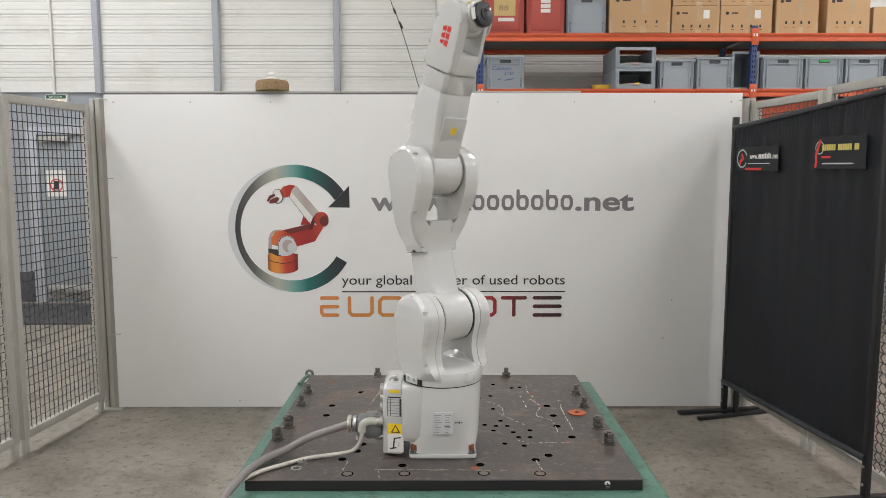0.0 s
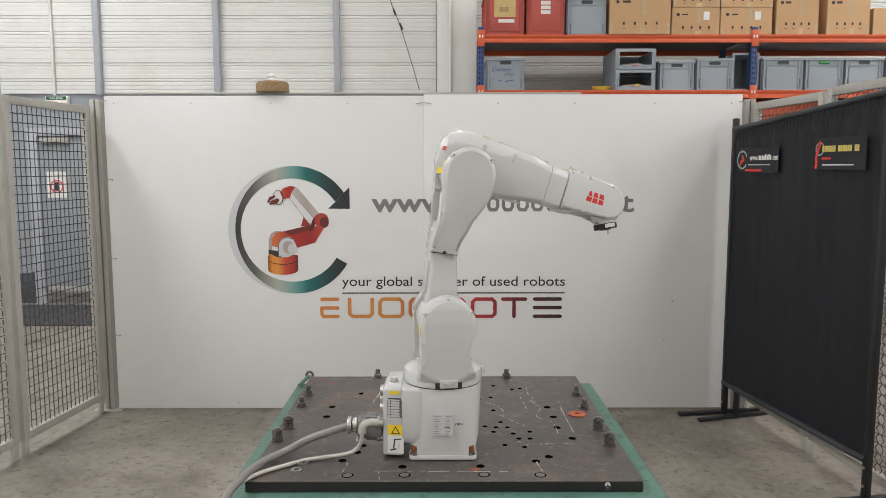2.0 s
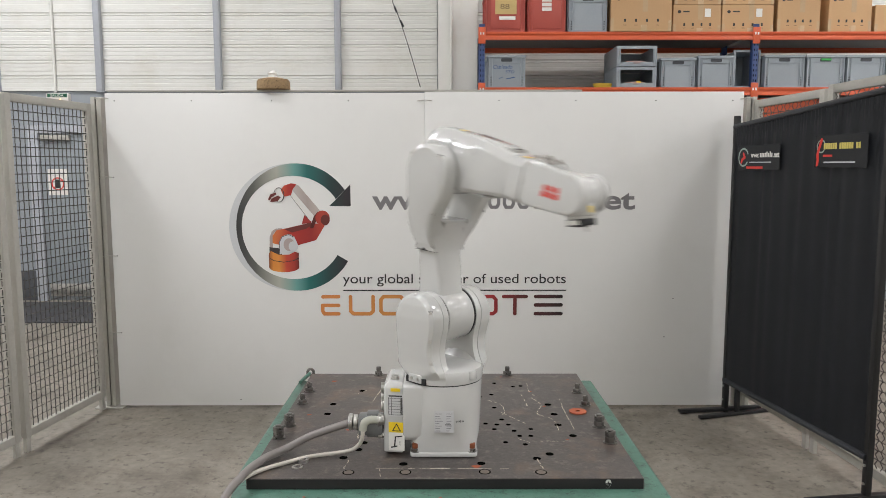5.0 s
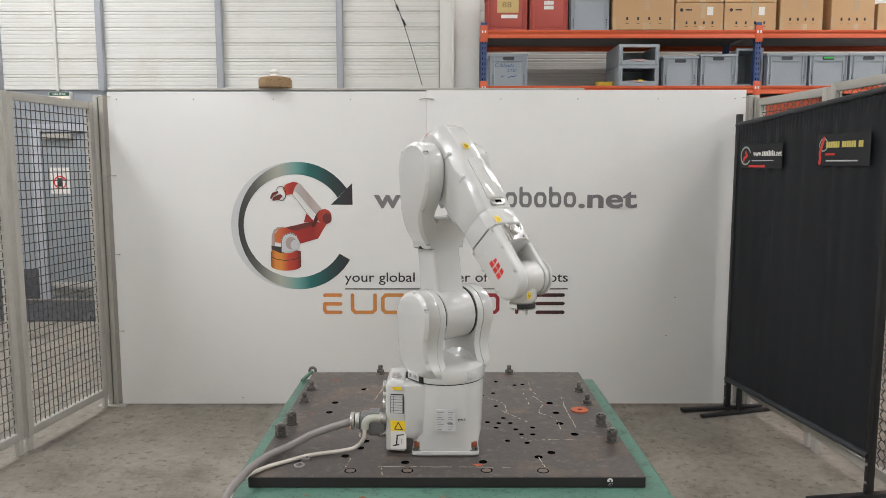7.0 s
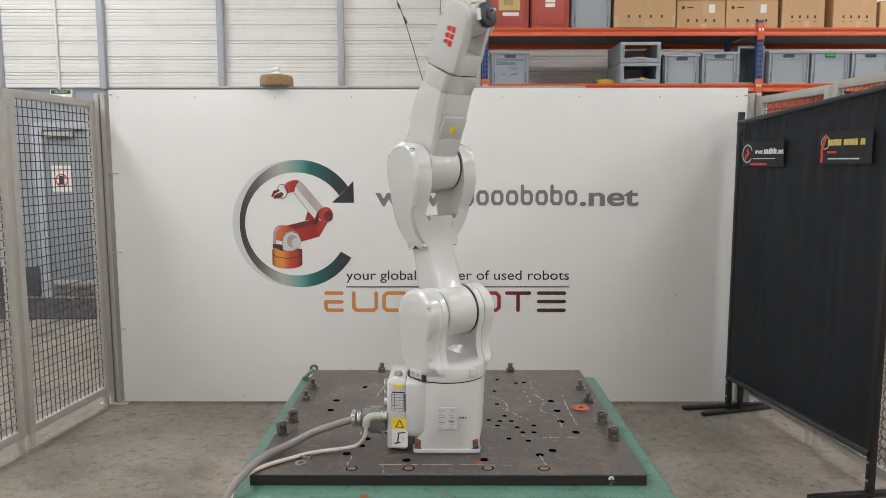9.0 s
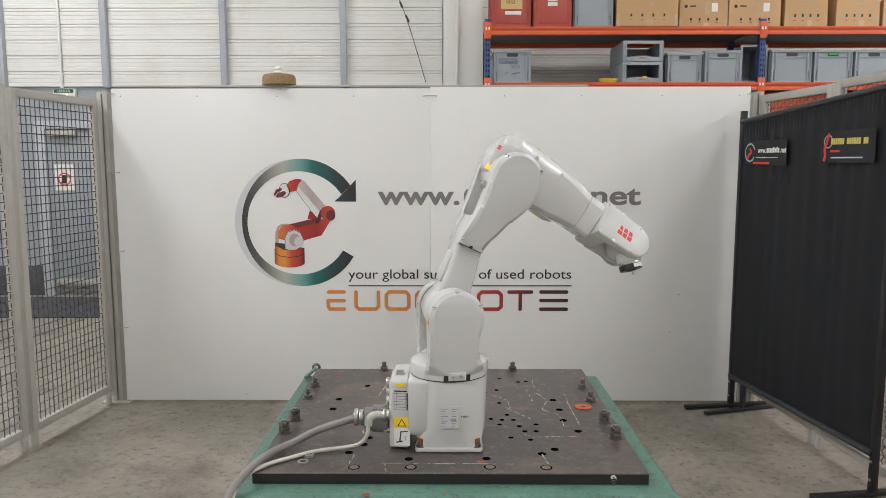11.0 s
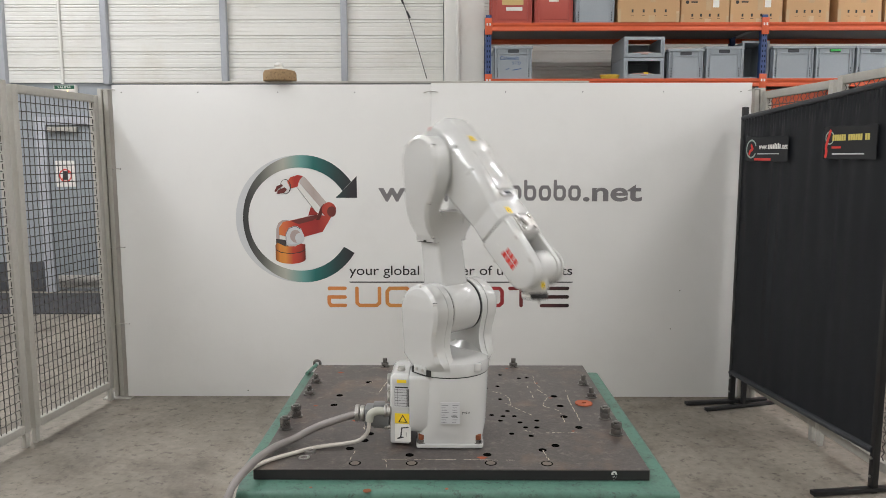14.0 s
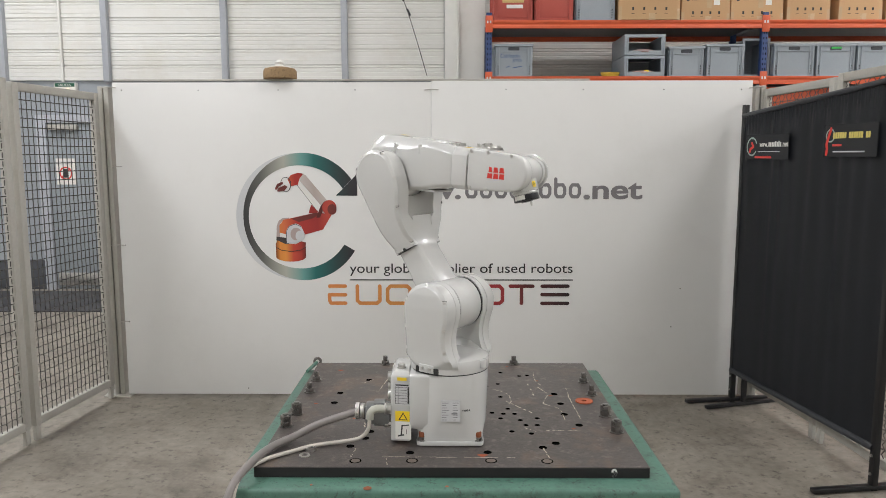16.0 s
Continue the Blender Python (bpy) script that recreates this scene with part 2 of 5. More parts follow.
structure("ceiling", box(-9.2, 13.2, -8.2, 4.1, 6, 6.15), SIDING, "pale sheet metal hall ceiling", "ceiling")

north = structure("wall_north", box(-9, 13, 3.9, 4.1, 0, 6), WALL_BLUE, "blue-grey wall with white ribbed siding above", "wall")


def siding_sheet(x0, x1):
    """Horizontal boards with a double groove, one profile pushed along the wall."""
    z, pts = 2.42, []
    while z < 5.9:
        for dz, d in ((0, .03), (.036, .03), (.039, .027), (.043, .027), (.046, .03), (.082, .03), (.085, .027), (.089, .027), (.092, .03), (.124, .03), (.128, .022), (.135, .022), (.139, .03), (.154, .03), (.158, .018), (.166, .018)):
            pts.append((-d, z + dz))
        z += 0.174
    pts += [(0, pts[-1][1]), (0, 2.42)]
    bm = bmesh.new()
    lo, hi = [[bm.verts.new((x, 3.9 + p[0], p[1])) for p in pts] for x in (x0, x1)]
    for i in range(len(pts)):
        j = (i + 1) % len(pts)
        bm.faces.new((lo[i], lo[j], hi[j], hi[i]))
    return bm


for x0, x1 in ((-9, -4.965), (-4.905, -3.79), (-3.73, -2.445), (-2.385, -1.09), (-1.03, 0.06), (0.06, 3.4), (3.4, 13)):
    part("siding_panel", siding_sheet(x0 + 0.004, x1 - 0.004), SIDING, north, "white ribbed sheet siding")
for x in (-4.935, -3.76, -2.415, -1.06):
    part("wall_post", box(x - .034, x + .034, 3.8, 3.9, 2.36 if x < -4 else 2.40, 6, .004), POST_GREY, north, "grey steel wall post")
column = tagged(thing("steel_column", "white painted steel hall column against siding", "column"), kind="structure")
part("web", box(.07, .20, 3.55, 3.86, 0, 6, .004), SIDING, column)
part("flange", box(.20, .50, 3.50, 3.86, 0, 6, .004), SIDING, column)
part("conduit", cyl(.018, 0, 6, "z", 10, c=(.215, 3.47)), SIDING, column, "white conduit pipe")

# ---- white board wall ----
boards = structure("wall_panel", box(-1.99, 0.0045, 0.0, 0.03, 0.015, 2.022, .001), BOARD, "tall white printed partition boards", "partition wall")
part("board", box(0.0056, 2.0, 0.0, 0.03, 0.015, 2.03, .001), BOARD, boards)

# ---- light fittings ----
for lx, watts in ((-4.6, 108.0), (0.2, 13.0), (4.8, 36.0), (9.6, 98.0)):
    for ly, share in ((-5.6, 1.40), (-2.2, 0.72), (1.4, 1.06)):
        lamp = thing("ceiling_light", "long white ceiling light fitting, lit", "ceiling light", pose(lx, ly, 5.9), group="hall ceiling lights")
        part("housing", box(-.8, .8, -.14, .14, .0, .09, .01), SIDING, lamp)
        part("diffuser", box(-.77, .77, -.11, .11, -.012, -.001, .003), LAMP, lamp)
        la = bpy.data.lights.new("ceiling_lamp", "AREA")
        la.shape, la.size, la.size_y, la.energy, la.color = "RECTANGLE", 1.5, 0.22, watts * share * (0.75 if lx < -4 and ly > 1 else 1.0), (0.945, 0.955, 1.0)
        lo = new("ceiling_lamp", la)
        lo.matrix_basis = pose(lx, ly, 5.87)

# ---- work table and plate ----
table = thing("steel_table", "heavy green painted steel work table, chipped", "table")
part("tabletop", box(-.50, .755, -2.745, -1.595, .60, .658, .012, 3), GREEN, table)
part("frame", box(-.46, .715, -2.70, -1.64, .52, .60, .004), GREEN, table)
for x in (-.42, .675):
    for y in (-2.66, -1.69):
        part("leg", box(x - .04, x + .04, y - .04, y + .04, 0, .52, .004), GREEN, table)
plate = thing("steel_plate", "thick dark steel mounting plate with drilled holes", "mounting plate")
part("slab", box(-.443, .688, -2.667, -1.608, .658, .69, .0015, 1), PLATE, plate)
part("front_edge", box(-.441, .686, -2.6685, -2.666, .6595, .6885), PLATE_EDGE, plate)

# ---- robot ----
ROBOT = Vector((.119, -2.4165, .69))
robot = thing("industrial_robot", "white six-axis industrial robot arm bolted to steel plate", "robot arm", pose(*ROBOT))


def screw(parent, x, y, z, axis, r=.006, mat=None):
    m = {"x": pose(x, y, z, 0, 90, 0), "-x": pose(x, y, z, 0, -90, 0), "y": pose(x, y, z, -90, 0, 0), "-y": pose(x, y, z, 90, 0, 0), "z": pose(x, y, z)}[axis]
    part("screw", SCREW[mat is None and 0 or 1], None, parent, "", m)


def screw_mesh(mat):
    bm = joined(cyl(.0055, -.002, .0025, "z", 12, .0008), cyl(.0026, .0022, .0027, "z", 6))
    me = finish(bm)
    me.materials.append(mat)
    return me


SCREW = [screw_mesh(STEEL), screw_mesh(DULL_STEEL)]


def superellipse(a, b, z, n=40, e=4.0, cx=0.0):
    out = []
    for i in range(n):
        t = 2 * math.pi * i / n
        c, s = math.cos(t), math.sin(t)
        out.append((cx + a * math.copysign(abs(c) ** (2 / e), c), b * math.copysign(abs(s) ** (2 / e), s), z))
    return out


# base: foot flange, column and the connector box behind it
base = part("base", joined(
    soften(loft([superellipse(.104, .104, .002, e=14), superellipse(.104, .104, .016, e=14)]), .003),
    loft([superellipse(.103, .101, .012, e=7), superellipse(.103, .101, .03, e=5), superellipse(.114, .112, .07, e=2.8),
          superellipse(.1180, .1170, .15, e=2.2), superellipse(.1200, .1200, .222, e=2.0), superellipse(.1190, .1190, .2262, e=2.0)])), ROBOT_WHITE, robot, "white cast robot base")
part("connector_box", soften(loft([[(-.183 + d, -.082 + d, z), (-.1225, -.0907 + d, z), (-.1225, .0907 - d, z), (-.183 + d, .082 - d, z)] for z, d in ((.010, .0), (.216, .001), (.229, .012))]), .006, 3), ROBOT_WHITE, base, "white connector box of the base")
part("rear_casting", soften(loft([[(-.1235, -.0965 + d, z), (-.10, -.1015 + d, z), (-.07, -.1035 + d, z), (-.03, -.098 + d, z), (-.03, .098 - d, z), (-.07, .1035 - d, z), (-.10, .1015 - d, z), (-.1235, .0965 - d, z)] for z, d in ((.050, .012), (.072, .002), (.218, .0), (.2255, .006))]), .003, 2), ROBOT_WHITE, base, "white cast back of the base")
part("cap", cyl(.011, .227, .242, "z", 8, .002, c=(-.150, -.04)), STEEL, base, "steel air coupling")
part("cap", cyl(.014, .227, .234, "z", 20, .001, c=(-.150, -.04)), STEEL, base, "steel coupling collar")
for bz, br in ((.205, .016), (.178, .012), (.15, .018)):
    part("coupling", cyl(br, -.192, -.181, "x", 16, .002, c=(-.05, bz)), STEEL, base)
part("coupling", joined(cyl(.011, -.205, -.181, "x", 16, .001, c=(-.062, .058)), cyl(.006, -.222, -.205, "x", 12, .001, c=(-.062, .058))), STEEL, base, "small steel cable gland")
for sx in (-.086, .086):
    for sy in (-.088, .088):
        part("washer", cyl(.0150, .016, .0185, "z", 20, c=(sx, sy)), DULL_STEEL, base)
        part("nut", cyl(.0125, .0185, .0265, "z", 6, c=(sx, sy)), DULL_STEEL, base)
        part("bolt", joined(cyl(.0100, .0265, .042, "z", 16, .0015, c=(sx, sy))), RUST, base, "rusty socket head bolt")


# screw notch as a solid plug; its dark grey is painted shade
NOTCH = finish(joined(cyl(.0066, -.004, .0008, "z", 18), box(-.0066, .0066, -.0005, .0075, -.004, .0006)))
NOTCH.materials.append(material("shaded_notch", (.10, .10, .098), .5))
part("seam_ring", cyl(.1201, .2256, .2281, "z", 56), BLACK_GAP, base, "black turning joint gap")
# turret; SHOULDER is the height of its axis
SHOULDER, ARM = .421, .450
turret = part("turret", joined(
    lathe([(.116, .2275), (.1215, .229), (.1225, .236), (.1225, .258), (.119, .267), (.106, .275), (.08, .280), (.03, .282)], 56),), ROBOT_WHITE, robot, "white swivelling turret with two side covers")


def table_at(rows, z):
    """A value read off (height, value) pairs, straight between them."""
    if z <= rows[0][0]:
        return rows[0][1]
    for (a, u), (b, v) in zip(rows, rows[1:]):
        if z <= b:
            return u + (v - u) * (z - a) / (b - a)
    return rows[-1][1]


def even(points, step=.0055):
    """A smooth open line through (x, z) points, cut into even steps."""
    line = glide([(x, 0, z) for x, z in points], 12)
    out, rest = [line[0]], 0.0
    for a, b in zip(line, line[1:]):
        d = (b - a).length
        while rest + d >= step and d > 1e-9:
            a = a + (b - a) * ((step - rest) / d)
            d = (b - a).length
            rest = 0.0
            out.append(a)
        rest += d
    return [(p.x, p.z) for p in out]


def fork_side(outline, s, inner, outer, rim=.013, wrap=None):
    """One side of a fork: a side outline pushed from its inner face to its outer one, with a rolled rim; wrap bends its foot round a disc."""
    n, rings = len(outline), []
    normals = []
    for i in range(n):
        (x0, z0), (x1, z1) = outline[(i - 2) % n], outline[(i + 2) % n]
        normals.append(Vector((z1 - z0, x0 - x1)).normalized())
    area = sum(outline[i][0] * outline[(i + 1) % n][1] - outline[(i + 1) % n][0] * outline[i][1] for i in range(n))
    flip = 1 if area > 0 else -1
    steps = [(None, 0.0)] + [(1, 0), (.80, .05), (.10, .80), (.02, .94), (0, 1.02)]
    if wrap:
        steps += [(0, 1.02)] * 5
    for k, (drop, inset) in enumerate(steps):
        ring, narrow = [], (1, 1, 1, 1, 1, 1, .8, .6, .4, .2, 0)[k]
        for (x, z), nm in zip(outline, normals):
            px, pz = (x - nm.x * flip * inset * rim) * narrow, z - max(0.0, nm.y * flip) * inset * rim
            y = inner(pz) if drop is None else max(outer(pz) - drop * rim * .8, inner(pz) + .0005)
            if wrap:
                r, lim = math.hypot(px, y), wrap(pz)
                if r > lim:
                    px, y = px * lim / r, y * lim / r
            ring.append((px, y * s, pz))
        rings.append(ring)
    bm = loft(rings)
    if wrap:
        bm.faces.ensure_lookup_table()
        bm.faces.remove(bm.faces[-1])
    return bm


SHOULDER_SIDE = [(.092, .2300), (.090, .256), (.083, .272), (.0745, .288), (.0685, .307), (.066, .328), (.068, .352), (.074, .378), (.0805, .402)]
SHOULDER_SIDE += [(.0825 * math.cos(radians(a)), SHOULDER + .0825 * math.sin(radians(a))) for a in range(8, 181, 12)]
SHOULDER_SIDE += [(-.0825, .40), (-.0815, .36), (-.081, .32), (-.082, .295), (-.085, .276), (-.091, .256), (-.093, .2300)]
SHOULDER_OUT = ((.23, .1232), (.27, .1234), (.29, .1246), (.32, .1282), (.36, .1315), (.43, .1345), (.47, .1325), (.51, .124))


def cover_screw(cover, x, y, z, s, way):
    """A screw sunk in the slanted rim of a side cover, its notch's shade a dark grey plug."""
    m = pose(x, y, z, -90 * s, 0, -38 * s * way) @ pose(0, 0, -.0022)
    part("screw_notch", NOTCH, None, cover, "", m)
    part("screw", SCREW[0], None, cover, "", m @ pose(0, 0, .0006))


def edge_x(outline, z, front):
    """Where a side outline crosses a height, at its front or back."""
    near = [p for p in outline if (p[0] > -.035) == front]
    return min(near, key=lambda p: abs(p[1] - z))[0]


def foot_wrap(z):
    return .1229 + .62 * max(0.0, z - .246)


for s in (-1, 1):
    side_line = even(SHOULDER_SIDE)
    cover = part("shoulder_cover", finish(fork_side(side_line, s, lambda z: .0862, lambda z: table_at(SHOULDER_OUT, z), .0125, foot_wrap), 24), ROBOT_WHITE, turret)
    part("fork_cheek", finish(fork_side(side_line, s, lambda z: .0625, lambda z: .0852, .002, foot_wrap), 50), ROBOT_WHITE, turret)
    for sz in (.452, .368, .300):
        cover_screw(cover, edge_x(side_line, sz, True) - .0052, (table_at(SHOULDER_OUT, sz) - .0048) * s, sz, s, 1)
        cover_screw(cover, edge_x(side_line, sz, False) + .0052, (table_at(SHOULDER_OUT, sz) - .0048) * s, sz, s, -1)
    part("screw", SCREW[0], None, cover, "", pose(0, (table_at(SHOULDER_OUT, .5) - .006) * s, .4995, -60 * s, 0, 0))
    wide = .0015 if s < 0 else .0050
    part("seal_ring", cyl(.0795, *sorted((.0575 * s, (.0575 + wide) * s)), "y", 48, c=(0, SHOULDER)), BLACK_GAP, turret, "black joint seal")


def saddle():
    """The smooth bowl between the two sides, rising into them."""
    rings, n = [], 72
    for r in (.1222, .1222, .119, .112, .10, .088, .076, .064, .052, .04, .026, .012):
        ring = []
        for i in range(n):
            a = 2 * math.pi * i / n
            x, y = r * math.cos(a), r * math.sin(a)
            up = min(1.0, abs(y) / .066) ** 5 * max(0.0, 1 - (abs(x) / .090) ** 2) * min(1.0, max(0.0, (.106 - abs(y)) / .03))
            z = .268 + .040 * up + .006 * (1 - (r / .1222) ** 2) - .010 * max(0.0, (r - .096) / .026) ** 2
            ring.append((x, y, z))
        rings.append(ring)
    rings[0] = [(x, y, .236) for x, y, z in rings[0]]
    return loft(rings)


part("saddle", finish(saddle(), 60), ROBOT_WHITE, turret, "smooth white bowl between the turret sides")
part("front_lip", prism(arc(.118, 0, .016, -90, 90, 8) + [(.10, .016), (.10, -.016)], .240, .266, "z", .004, 2), ROBOT_WHITE, turret, "small white stop tab")
part("lens_boss", moved(lathe([(.026, 0), (.026, .003), (.022, .006), (.02, .006)], 28), pose(-.012, .0, .2745)), ROBOT_COVER, turret, "round moulded boss")
# solid black block just proud of the turret, painted as a shaded slot
part("stop_slot", box(-.040, .040, -.1240, -.108, .2288, .2480), BLACK_GAP, turret, "slot shade painted black behind the stop bracket")
part("stop_bracket", soften(box(-.027, .027, -.1265, -.108, .2320, .257), .002), ROBOT_COVER, turret)
for sx in (-.013, .013):
    part("screw", SCREW[0], None, turret, "", pose(sx, -.1272, .245, 90, 0, 0))

# lower arm, its origin on the shoulder's axis
def arm_ring(z, xb, xf, w, c=.014):
    return [(x, y, z) for x, y in arc(xf - c, w - c, c, 90, 0, 4) + arc(xf - c, -w + c, c, 0, -90, 4) + arc(xb + c, -w + c, c, -90, -180, 4) + arc(xb + c, w - c, c, 180, 90, 4)]


lower = part("lower_arm", finish(joined(
    cyl(.0805, -.0570, .0570, "y", 64, .005),
    loft([arm_ring(z, xb, xf, w) for z, xb, xf, w in
          ((.0, -.070, .055, .0535), (.05, -.068, .042, .0535), (.09, -.067, .0265, .0535), (.135, -.068, .0205, .054), (.19, -.0735, .010, .055), (.212, -.0745, .0085, .058), (.24, -.073, .010, .074), (.265, -.070, .015, .094), (.285, -.068, .021, .102), (.296, -.066, .024, .100), (.3005, -.058, .016, .088))]),
    ), 50), ROBOT_WHITE, robot, "white forked lower arm")
ELBOW_SIDE = [(.0075, .205), (.0100, .243), (.0200, .276), (.0320, .3135), (.0475, .340), (.0625, .368), (.0725, .398), (.0765, .425)]
ELBOW_SIDE += [(.077 * math.cos(radians(a)), ARM + .077 * math.sin(radians(a))) for a in range(2, 181, 13)]
ELBOW_SIDE += [(-.077, .44), (-.0735, .40), (-.0705, .35), (-.0700, .31), (-.0725, .26), (-.0755, .205)]
ELBOW_OUT = ((.205, .0655), (.222, .073), (.24, .086), (.26, .099), (.28, .109), (.30, .1155), (.32, .1195), (.36, .123), (.45, .1235), (.50, .1225), (.53, .119))


def elbow_in(z):
    return .0645 if z > .297 else .046


for s in (-1, 1):
    side_line = even(ELBOW_SIDE)
    cover = part("elbow_cover", finish(fork_side(side_line, s, elbow_in, lambda z: table_at(ELBOW_OUT, z), .012), 24), ROBOT_WHITE, lower)
    for sz in (.492, .408, .330, .224):
        drop = (table_at(ELBOW_OUT, sz) - .0046) * s
        cover_screw(cover, edge_x(side_line, sz, True) - .0045, drop, sz, s, 1)
        cover_screw(cover, edge_x(side_line, sz, False) + .0045, drop, sz, s, -1)
    part("cover_seam", fork_side([(-.0745, .2038), (.0068, .2038), (.0068, .2050), (-.0745, .2050)], s, lambda z: .05, lambda z: .0645, .0002), BLACK_GAP, lower, "dark gap under the cover")
    # black wedge coloured as the shade in a notch
    part("seam_notch", prism([(-.040, .2045), (-.029, .2045), (-.031, .2125), (-.038, .2125)], .060 * s, .0705 * s, "y"), BLACK_GAP, lower)
    wide = .0035 if s > 0 else .002
    part("seal_ring", cyl(.0715, *sorted((.0595 * s, (.0595 + wide) * s)), "y", 48, c=(0, ARM)), BLACK_GAP, lower, "black joint seal")

# forearm, its origin on the elbow's axis, running along x
UPPER = ((-.096, .03, .066, .044), (-.092, .006, .084, .050), (-.080, -.018, .103, .056), (-.057, -.032, .119, .0575), (-.02, -.038, .1250, .0575), (.02, -.04, .1245, .0575), (.08, -.043, .121, .0575), (.14, -.036, .119, .059), (.19, -.027, .115, .0615), (.250, -.019, .104, .0617))
FRONT = ((.2503, -.019, .104, .0617), (.303, -.0195, .1035, .062))


def forearm_ring(x, lo, hi, w):
    c = min(.016 if x > .1 else .026, (hi - lo - .014) / 1.6)
    return [(x, -w, lo + .012), (x, -w, hi - c * 1.5), (x, -w + c, hi - .002), (x, 0, hi), (x, w - c, hi - .002), (x, w, hi - c * 1.5), (x, w, lo + .012), (x, w - .012, lo), (x, 0, lo - .001), (x, -w + .012, lo)]


forearm = part("forearm", joined(
    cyl(.073, -.0585, .0585, "y", 48, .004),
    soften(loft([forearm_ring(x, lo, hi, w) for x, lo, hi, w in UPPER]), .003, 2, 25),
    soften(loft([forearm_ring(x, lo, hi, w) for x, lo, hi, w in FRONT]), .0006, 1, 25)), ROBOT_WHITE, robot, "white upper forearm housing")
part("seam_ring", cyl(.0565, .302, .3065, "x", 40, c=(0, .042)), BLACK_GAP, forearm, "black rotating joint gap")
part("service_cover", prism(round_rect(.105, .185, -.045, .045, .008), -.0395, -.033, "z", .0015), ROBOT_COVER, forearm, "flat service cover")
part("top_plate", moved(box(.0, .142, -.030, .030, -.008, .0028, .0015), pose(.076, 0, .1215, 0, 4.0, 0)), ROBOT_GLOSS, forearm, "grey top cover plate")
part("socket", joined(prism(round_rect(.223, .241, -.027, .027, .007), .100, .1135, "z", .001), ), STEEL, forearm, "steel air connector plate")
# solid block coloured as the shaded inside of the socket
part("socket_hole", box(.227, .237, -.012, .012, .110, .1140), HOLE, forearm)
for s in (-1, 1):
    for x, z in ((.03, .086), (.125, .088)):
        part("screw_recess", prism(round_rect(x - .005, x + .005, z - .016, z + .014, .004), .0530 * s, .0588 * s, "y", .0006), ROBOT_COVER, forearm)

# front forearm section, its origin on the elbow, turning round its own long axis
wrist_housing = part("wrist_housing", joined(
    soften(loft([[(x, -w, -h * .75), (x, -w, h * .75), (x, -w + .018, h), (x, w - .018, h), (x, w, h * .75), (x, w, -h * .75), (x, w - .018, -h), (x, -w + .018, -h)] for x, w, h in
                 ((.3062, .0595, .060), (.309, .062, .062), (.35, .061, .0605), (.366, .058, .058))]), .003),
    prism([(.310, -.0605)] + arc(.451, 0, .0535, -86, 86, 18) + [(.310, .0605)], -.0625, -.027, "y", .007, 3, 40),
    prism([(.345, -.056), (.40, -.050)] + arc(.451, 0, .047, -80, 80, 14) + [(.40, .046), (.345, .045)], .043, .060, "y", .005, 2, 40),
    ), ROBOT_WHITE, robot, "white wrist housing with red marking")
for x, z in ((.318, .052), (.318, -.052), (.375, -.053), (.375, .052), (.452, .047), (.452, -.047)):
    part("screw", SCREW[0], None, wrist_housing, "", pose(x, -.0612, z, 90, 0, 0))
part("valve_plate", box(.312, .364, -.034, .034, .0585, .0655, .001), STEEL, wrist_housing, "steel signal connector plate")
part("valve", joined(cyl(.013, .0655, .078, "z", 16, .002, c=(.336, -.006)), cyl(.0165, .070, .074, "z", 8, c=(.336, -.006)), cyl(.005, .0655, .074, "z", 8, c=(.318, -.026)), cyl(.005, .0655, .071, "z", 8, c=(.357, -.026)), cyl(.005, .0655, .071, "z", 8, c=(.357, .022)), cyl(.005, .0655, .072, "z", 8, c=(.318, .024))), STEEL, wrist_housing, "round steel plug connector")
for i, (x0, w) in enumerate(((.376, .0175), (.3965, .0165), (.416, .0165))):
    # three plain red marks with slits
    for z0, z1 in ((-.0205, -.0055), (-.0030, .0120)):
        part("marking", prism([(x0 + (.004 if i == 0 and z0 > -.01 else 0), z0), (x0 + w, z0), (x0 + w - (.004 if z0 > -.01 else 0), z1), (x0 + (.006 if i == 0 and z0 > -.01 else .001), z1)], -.0629, -.0623, "y"), RED_MARK, wrist_housing)

# wrist, its origin on its own axis, the tool side along x
wrist = part("wrist", joined(cyl(.047, -.0255, .0415, "y", 40, .006), cyl(.052, .060, .066, "y", 40, .005), cyl(.040, .0, .057, "x", 32, .004)), ROBOT_WHITE, robot, "white wrist with black tool flange")
part("collar", cyl(.0345, .057, .064, "x", 32, .001), STEEL, wrist)
part("tool_flange", joined(cyl(.0365, .064, .082, "x", 12, .002), cyl(.017, .082, .085, "x", 24, .001)), FLANGE_BLACK, wrist, "black tool flange")
part("pin", cyl(.004, .082, .098, "x", 10, c=(.006, .010)), STEEL, wrist)
part("flange_label", box(.066, .078, -.0375, -.0362, -.016, .016), PAPER, wrist, "small white flange label")


# ---- joints over time ----
BEAT = 9.9
J1 = [(0, -49), (0.3, -47.5), (0.4, -34), (0.5, -9), (0.6, 4.5), (0.7, 12), (0.9, 12.5), (1.3, 10), (1.8, 7.7), (2.1, 8.5), (2.3, 6), (2.4, 2.5), (2.5, -13), (2.6, -36), (2.7, -62), (2.8, -64), (3.4, -64.5), (3.7, -63.5), (3.8, -60), (3.9, -52), (4, -46.5), (4.2, -46), (4.8, -41), (5, -44), (5.1, -47)]
